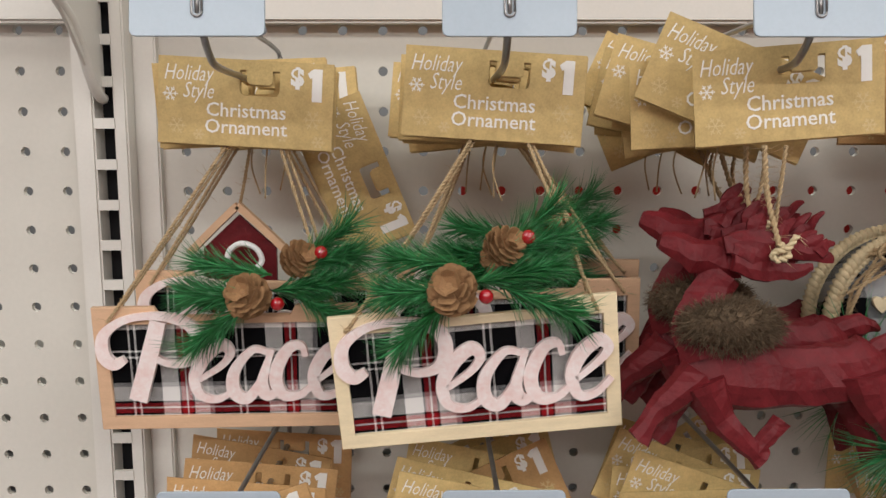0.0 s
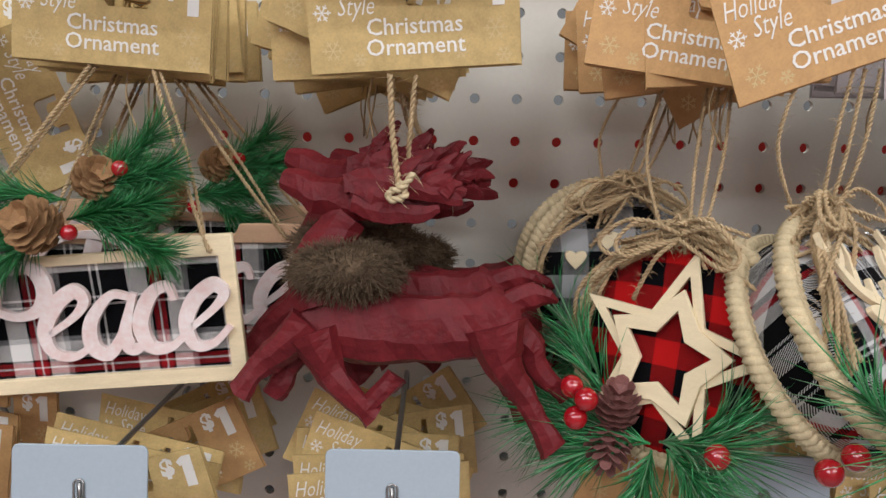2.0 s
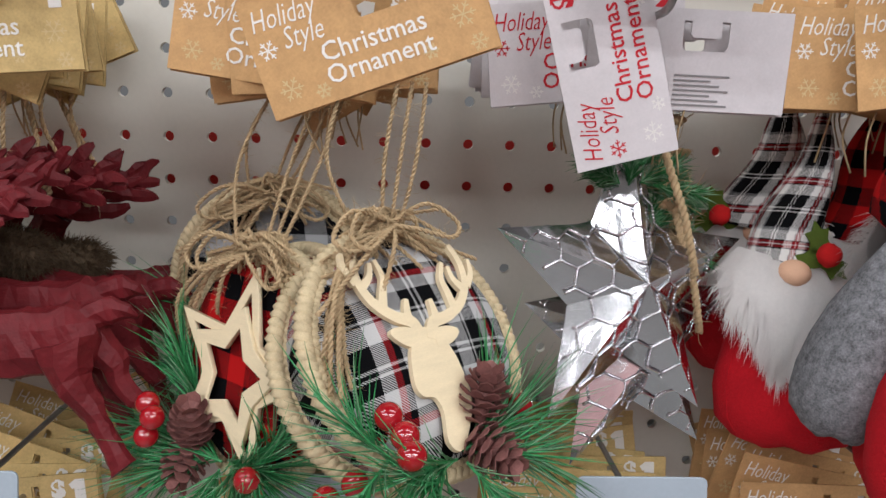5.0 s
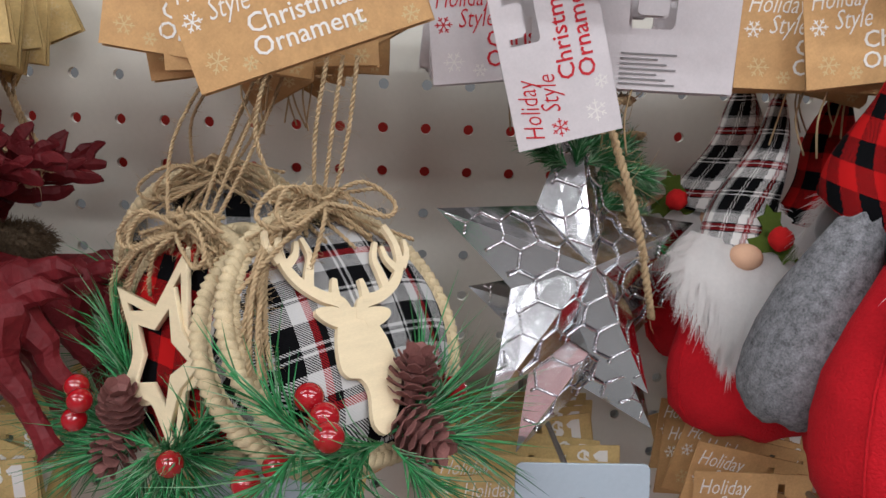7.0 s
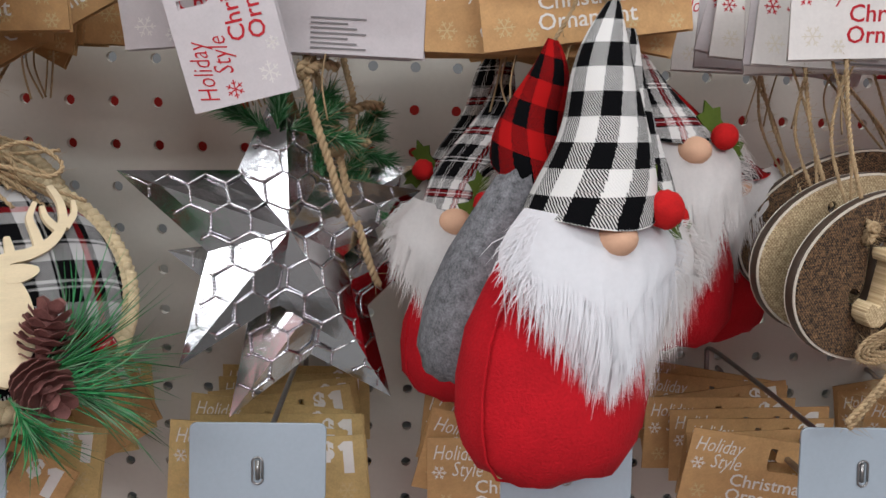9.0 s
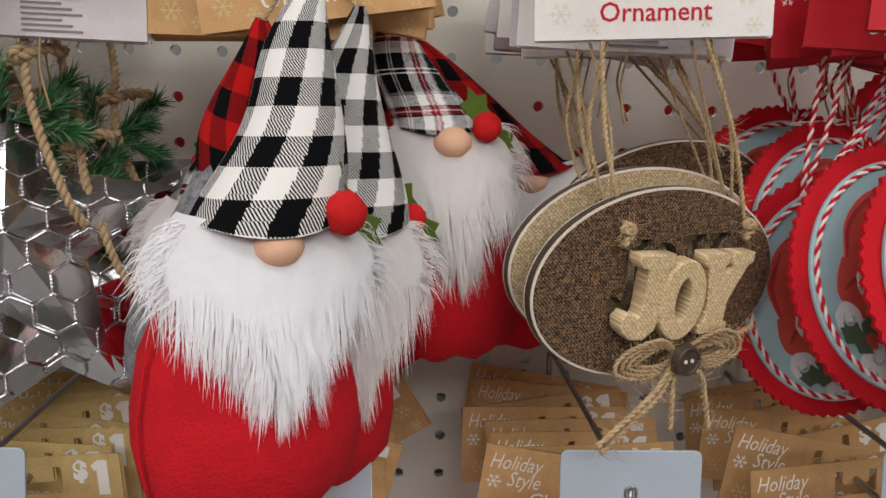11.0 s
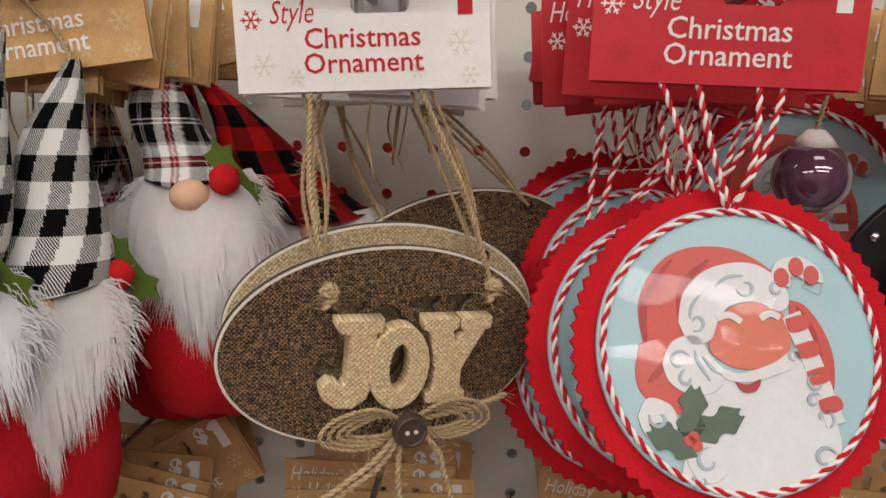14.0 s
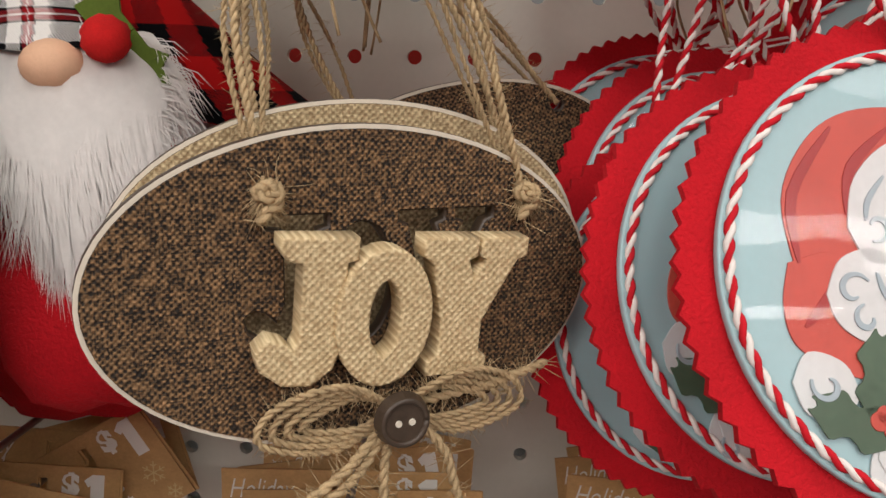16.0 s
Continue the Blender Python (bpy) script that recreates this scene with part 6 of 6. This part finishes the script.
    shape("dark_shape", print_dark, [(505, 618), (535, 624), (565, 612), (552, 638), (522, 640)], 0.0009)
    for pts in ([(470, 470), (500, 462), (528, 478)], [(575, 470), (600, 458), (622, 468)]):
        line("white_shape", print_white, pts, 0.0022, 0.0009)
    for pts in ([(430, 560), (455, 590), (475, 600)], [(412, 545), (420, 575), (445, 615)], [(405, 470), (412, 440), (440, 405)], [(470, 395), (500, 372), (540, 368)]):
        line("grey_stroke", print_grey, pts, lambda t: 0.0003 + 0.0008 * math.sin(math.pi * t), 0.0010)
    for x, z, a in ((398, 690, 80), (458, 715, 25), (352, 750, 155)):
        leaf = [((0.0095 * math.cos(t) * (1 - 0.15 * math.cos(6 * t))), 0.0045 * math.sin(t) * (1 + 0.3 * math.cos(6 * t))) for t in (2 * math.pi * k / 36 for k in range(36))]
        cx, cz = (x - 526) * 0.000148, (542 - z) * 0.000148
        lump("green_shape", print_green, [(cx + px * math.cos(radians(a)) - pz * math.sin(radians(a)), cz + px * math.sin(radians(a)) + pz * math.cos(radians(a))) for px, pz in leaf], 0.0008)
    for x, z in ((388, 750), (405, 762), (398, 742)):
        lump("red_dot", print_red, ring(0.0019, 0.0019, 14, (x - 526) * 0.000148, (542 - z) * 0.000148), 0.0011)
    curls = [(545, 395, 24, 200), (375, 570, 26, 30), (390, 610, 20, 100), (320, 700, 24, 160), (700, 620, 26, 60), (712, 700, 24, 300), (705, 790, 28, 20), (430, 795, 30, 90), (650, 560, 20, 10), (420, 480, 22, 250), (620, 400, 18, 80), (410, 840, 20, 140), (690, 660, 18, 40)]
    for x, z, cr, a0 in curls:
        arc = [(x + cr * (1 - 0.6 * t) * math.cos(radians(a0) + 4.6 * t), z - cr * (1 - 0.6 * t) * math.sin(radians(a0) + 4.6 * t)) for t in (k / 9 for k in range(10))]
        line("grey_stroke", print_grey, arc, lambda t: 0.0003 + 0.0008 * math.sin(math.pi * t), 0.0010, 2)
    for pts in ([(300, 530), (300, 430), (370, 330)], [(380, 460), (395, 390), (460, 330)], [(300, 620), (330, 590), (350, 560)], [(668, 440), (700, 500), (715, 560)]):
        line("dark_stroke", print_dark, pts, lambda t: 0.0005 + 0.0018 * math.sin(math.pi * t), 0.0003)
    staff = [(632, 392), (640, 352), (684, 346), (714, 372), (704, 402)], [(652, 460), (690, 560), (738, 715)]
    for pts in staff:
        line("white_shape", print_white, pts, 0.0068, 0.0005)
    for t in (0.06, 0.30, 0.54, 0.80):
        x, z = 652 + 86 * t, 460 + 255 * t
        shape("red_shape", print_red, [(x - 20, z - 4), (x + 24, z - 14), (x + 34, z + 14), (x - 10, z + 26)], 0.0010)
    for x, z in ((634, 372), (672, 346), (708, 366)):
        lump("red_shape", print_red, ring(0.0026, 0.0034, 16, (x - 526) * 0.000148, (542 - z) * 0.000148), 0.0010)
    bm = bmesh.new()
    rows = []
    for j in range(9):
        r = 0.0472 * j / 8
        rows.append([bm.verts.new((r * math.cos(a), -0.0050 - 0.0035 * (1 - (j / 8) ** 2) + 0.0004 * noise.noise(Vector((r * 90, math.cos(a) * 2, math.sin(a) * 2 + seed))), r * math.sin(a))) for a in (2 * math.pi * k / 40 for k in range(40))] if j else [bm.verts.new((0, -0.0085, 0))])
    for j in range(8):
        for k in range(40):
            l = (k + 1) % 40
            f = bm.faces.new((rows[0][0], rows[1][l], rows[1][k]) if j == 0 else (rows[j][k], rows[j][l], rows[j + 1][l], rows[j + 1][k]))
            f.normal_update()
            f.smooth = True
            if f.normal.y > 0:
                f.normal_flip()
    cover = part("clear_cover", bm, clear_film, felt, "clear plastic cover")
    cover.visible_shadow = False
    if front:
        bm = bmesh.new()
        top = base @ Vector((0, -0.004, 0.052))
        for s, q in ((-1, -0.020), (1, 0.012), (-0.4, -0.008), (0.6, 0.020)):
            st = tag_pose @ Vector((-0.0065 + q, 0.001, -0.0375))
            twist(bm, smooth_line([st, st.lerp(top, 0.5) + Vector((0.003 * s, -0.002, -0.002)), top + Vector((0.002 * s, 0, 0.0)), top + Vector((0.001 * s, 0.002, -0.005))], 6), 0.0011, 0.0065, 2, 6, mats=(0, 1))
        part("hanging_cord", bm, [cord_white, cord_red], ob, "red and white twisted hanging cord")
    return ob


def smooth2(pts, n=5):
    L = smooth_line([(x, z, 0) for x, z in pts + pts[:1]], n)
    return [(p.x, p.y) for p in L[:-1]]


HX = HOOKS[7]
MED = "red felt medallion with blue printed disc and striped cord rim"
medallion(Matrix.Translation(Z(HX, -0.153, WIRE_TOP)), "red", pose(0.0005, -0.018, 0.008, 0, 1.0, 0), (0.0007, -0.034, -0.1149), (-22, 0, 7), 91, MED)
medallion(Matrix.Translation(Z(HX, -0.135, WIRE_TOP)), "red", pose(0.004, 0, 0.004, 0, -4, 0), (-0.014, -0.022, -0.124), (-20, 12, 10), 92, MED)
medallion(Matrix.Translation(Z(HX, -0.116, WIRE_TOP)), "red", pose(0.0, 0, 0.004, 0, 14, 0), (-0.023, -0.010, -0.140), (-12, -20, 14), 93, MED)
medallion(Matrix.Translation(Z(HX, -0.094, WIRE_TOP)), "red", pose(-0.006, 0, 0.002, 0, -8, 0), (-0.017, -0.008, -0.120), (-12, 30, 12), 94, MED)
medallion(Matrix.Translation(Z(HX, -0.066, WIRE_TOP)), "red", pose(-0.008, 0, 0.002, 0, 8, 0), (-0.027, -0.009, -0.114), (-10, 8, 10), 95, MED)
medallion(Matrix.Translation(Z(HX, -0.052, WIRE_TOP)), "red", pose(0.004, 0, 0.002, 0, 12, 0), (0.062, -0.002, -0.085), (0, 8, -6), 96, MED)
spare_tags(HX - 0.010, WIRE_TOP, -0.140, -0.05, 5, ("red",), 78, 9, "tags on the upper hooks")

# -- last hook: round black and silver ornaments, only their near side in view --


def studded_disc(m, seed, tone, stud, label):
    ob = thing("christmas_ornament", label, "ornament", "studded discs on the hook", m)
    tag_on(ob, "tan", pose(0, 0, 0.004, 0, 3, 0))
    at = Matrix.Translation((-0.004, -0.004, -0.112)) @ pose(0, 0, 0, 0, 0, -18)
    disc = part("disc", flat([ring(0.050, 0.050, 56)], 0.006, 0.0015), tone, ob, m=at)
    for k in range(22):
        bm = bmesh.new()
        a = 2 * math.pi * k / 22
        ball(bm, (0.045 * math.cos(a), -0.004, 0.045 * math.sin(a)), 0.0022, 0.0015, 0.0022, 10, 6)
        part("stud", bm, stud, disc)
    cord_between(ob, [(0, 0, -0.034), (0, -0.002, -0.050), (-0.004, -0.004, -0.063)], seed=seed)
    return ob


studded_disc(Matrix.Translation(Z(HOOKS[8], -0.145, WIRE_TOP)), 97, tin_dark, tin, "round silver studded disc ornament on a hook")
studded_disc(Matrix.Translation(Z(HOOKS[8] - 0.012, -0.120, WIRE_TOP)), 98, black_metal, tin, "round black studded disc ornament on a hook")
spare_tags(HOOKS[8], WIRE_TOP, -0.135, -0.04, 5, ("tan",), 79, 6, "tags on the upper hooks")


def bauble(m):
    ob = thing("christmas_bauble", "clear purple bauble with a white lace cap", "bauble", m=m)
    bm = bmesh.new()
    ball(bm, (0, 0, 0), 0.016, seg=28, rings=18)
    part("bulb", bm, bauble_glass, ob, "glossy purple bulb")
    bm = bmesh.new()
    tube(bm, [(0, 0, 0.013), (0, 0, 0.017), (0, 0, 0.020)], lambda t: 0.0095 - 0.006 * t, 20)
    part("cap", bm, cord_white, ob, "white lace cap")
    cord_between(ob, [(0, 0, 0.019), (0.002, -0.002, 0.034), (0.004, -0.004, 0.056)], seed=9)
    return ob


bauble(Matrix.Translation(Z(0.853, -0.098, 0.000)))


def plastic_tie(m):
    ob = thing("plastic_tie", "thin clear plastic tag tie among the cords", "tie", m=m)
    for k, dz in enumerate((0.0, 0.0022)):
        bm = bmesh.new()
        tube(bm, smooth_line([(0, 0, dz * 0.4), (0.022, -0.004, 0.001 + dz), (0.046, -0.006, 0.006 + dz * 0.5)], 5), 0.0004, 5)
        part("strand", bm, cord_white, ob)
    return ob


plastic_tie(Matrix.Translation(Z(0.766, -0.088, -0.002)))
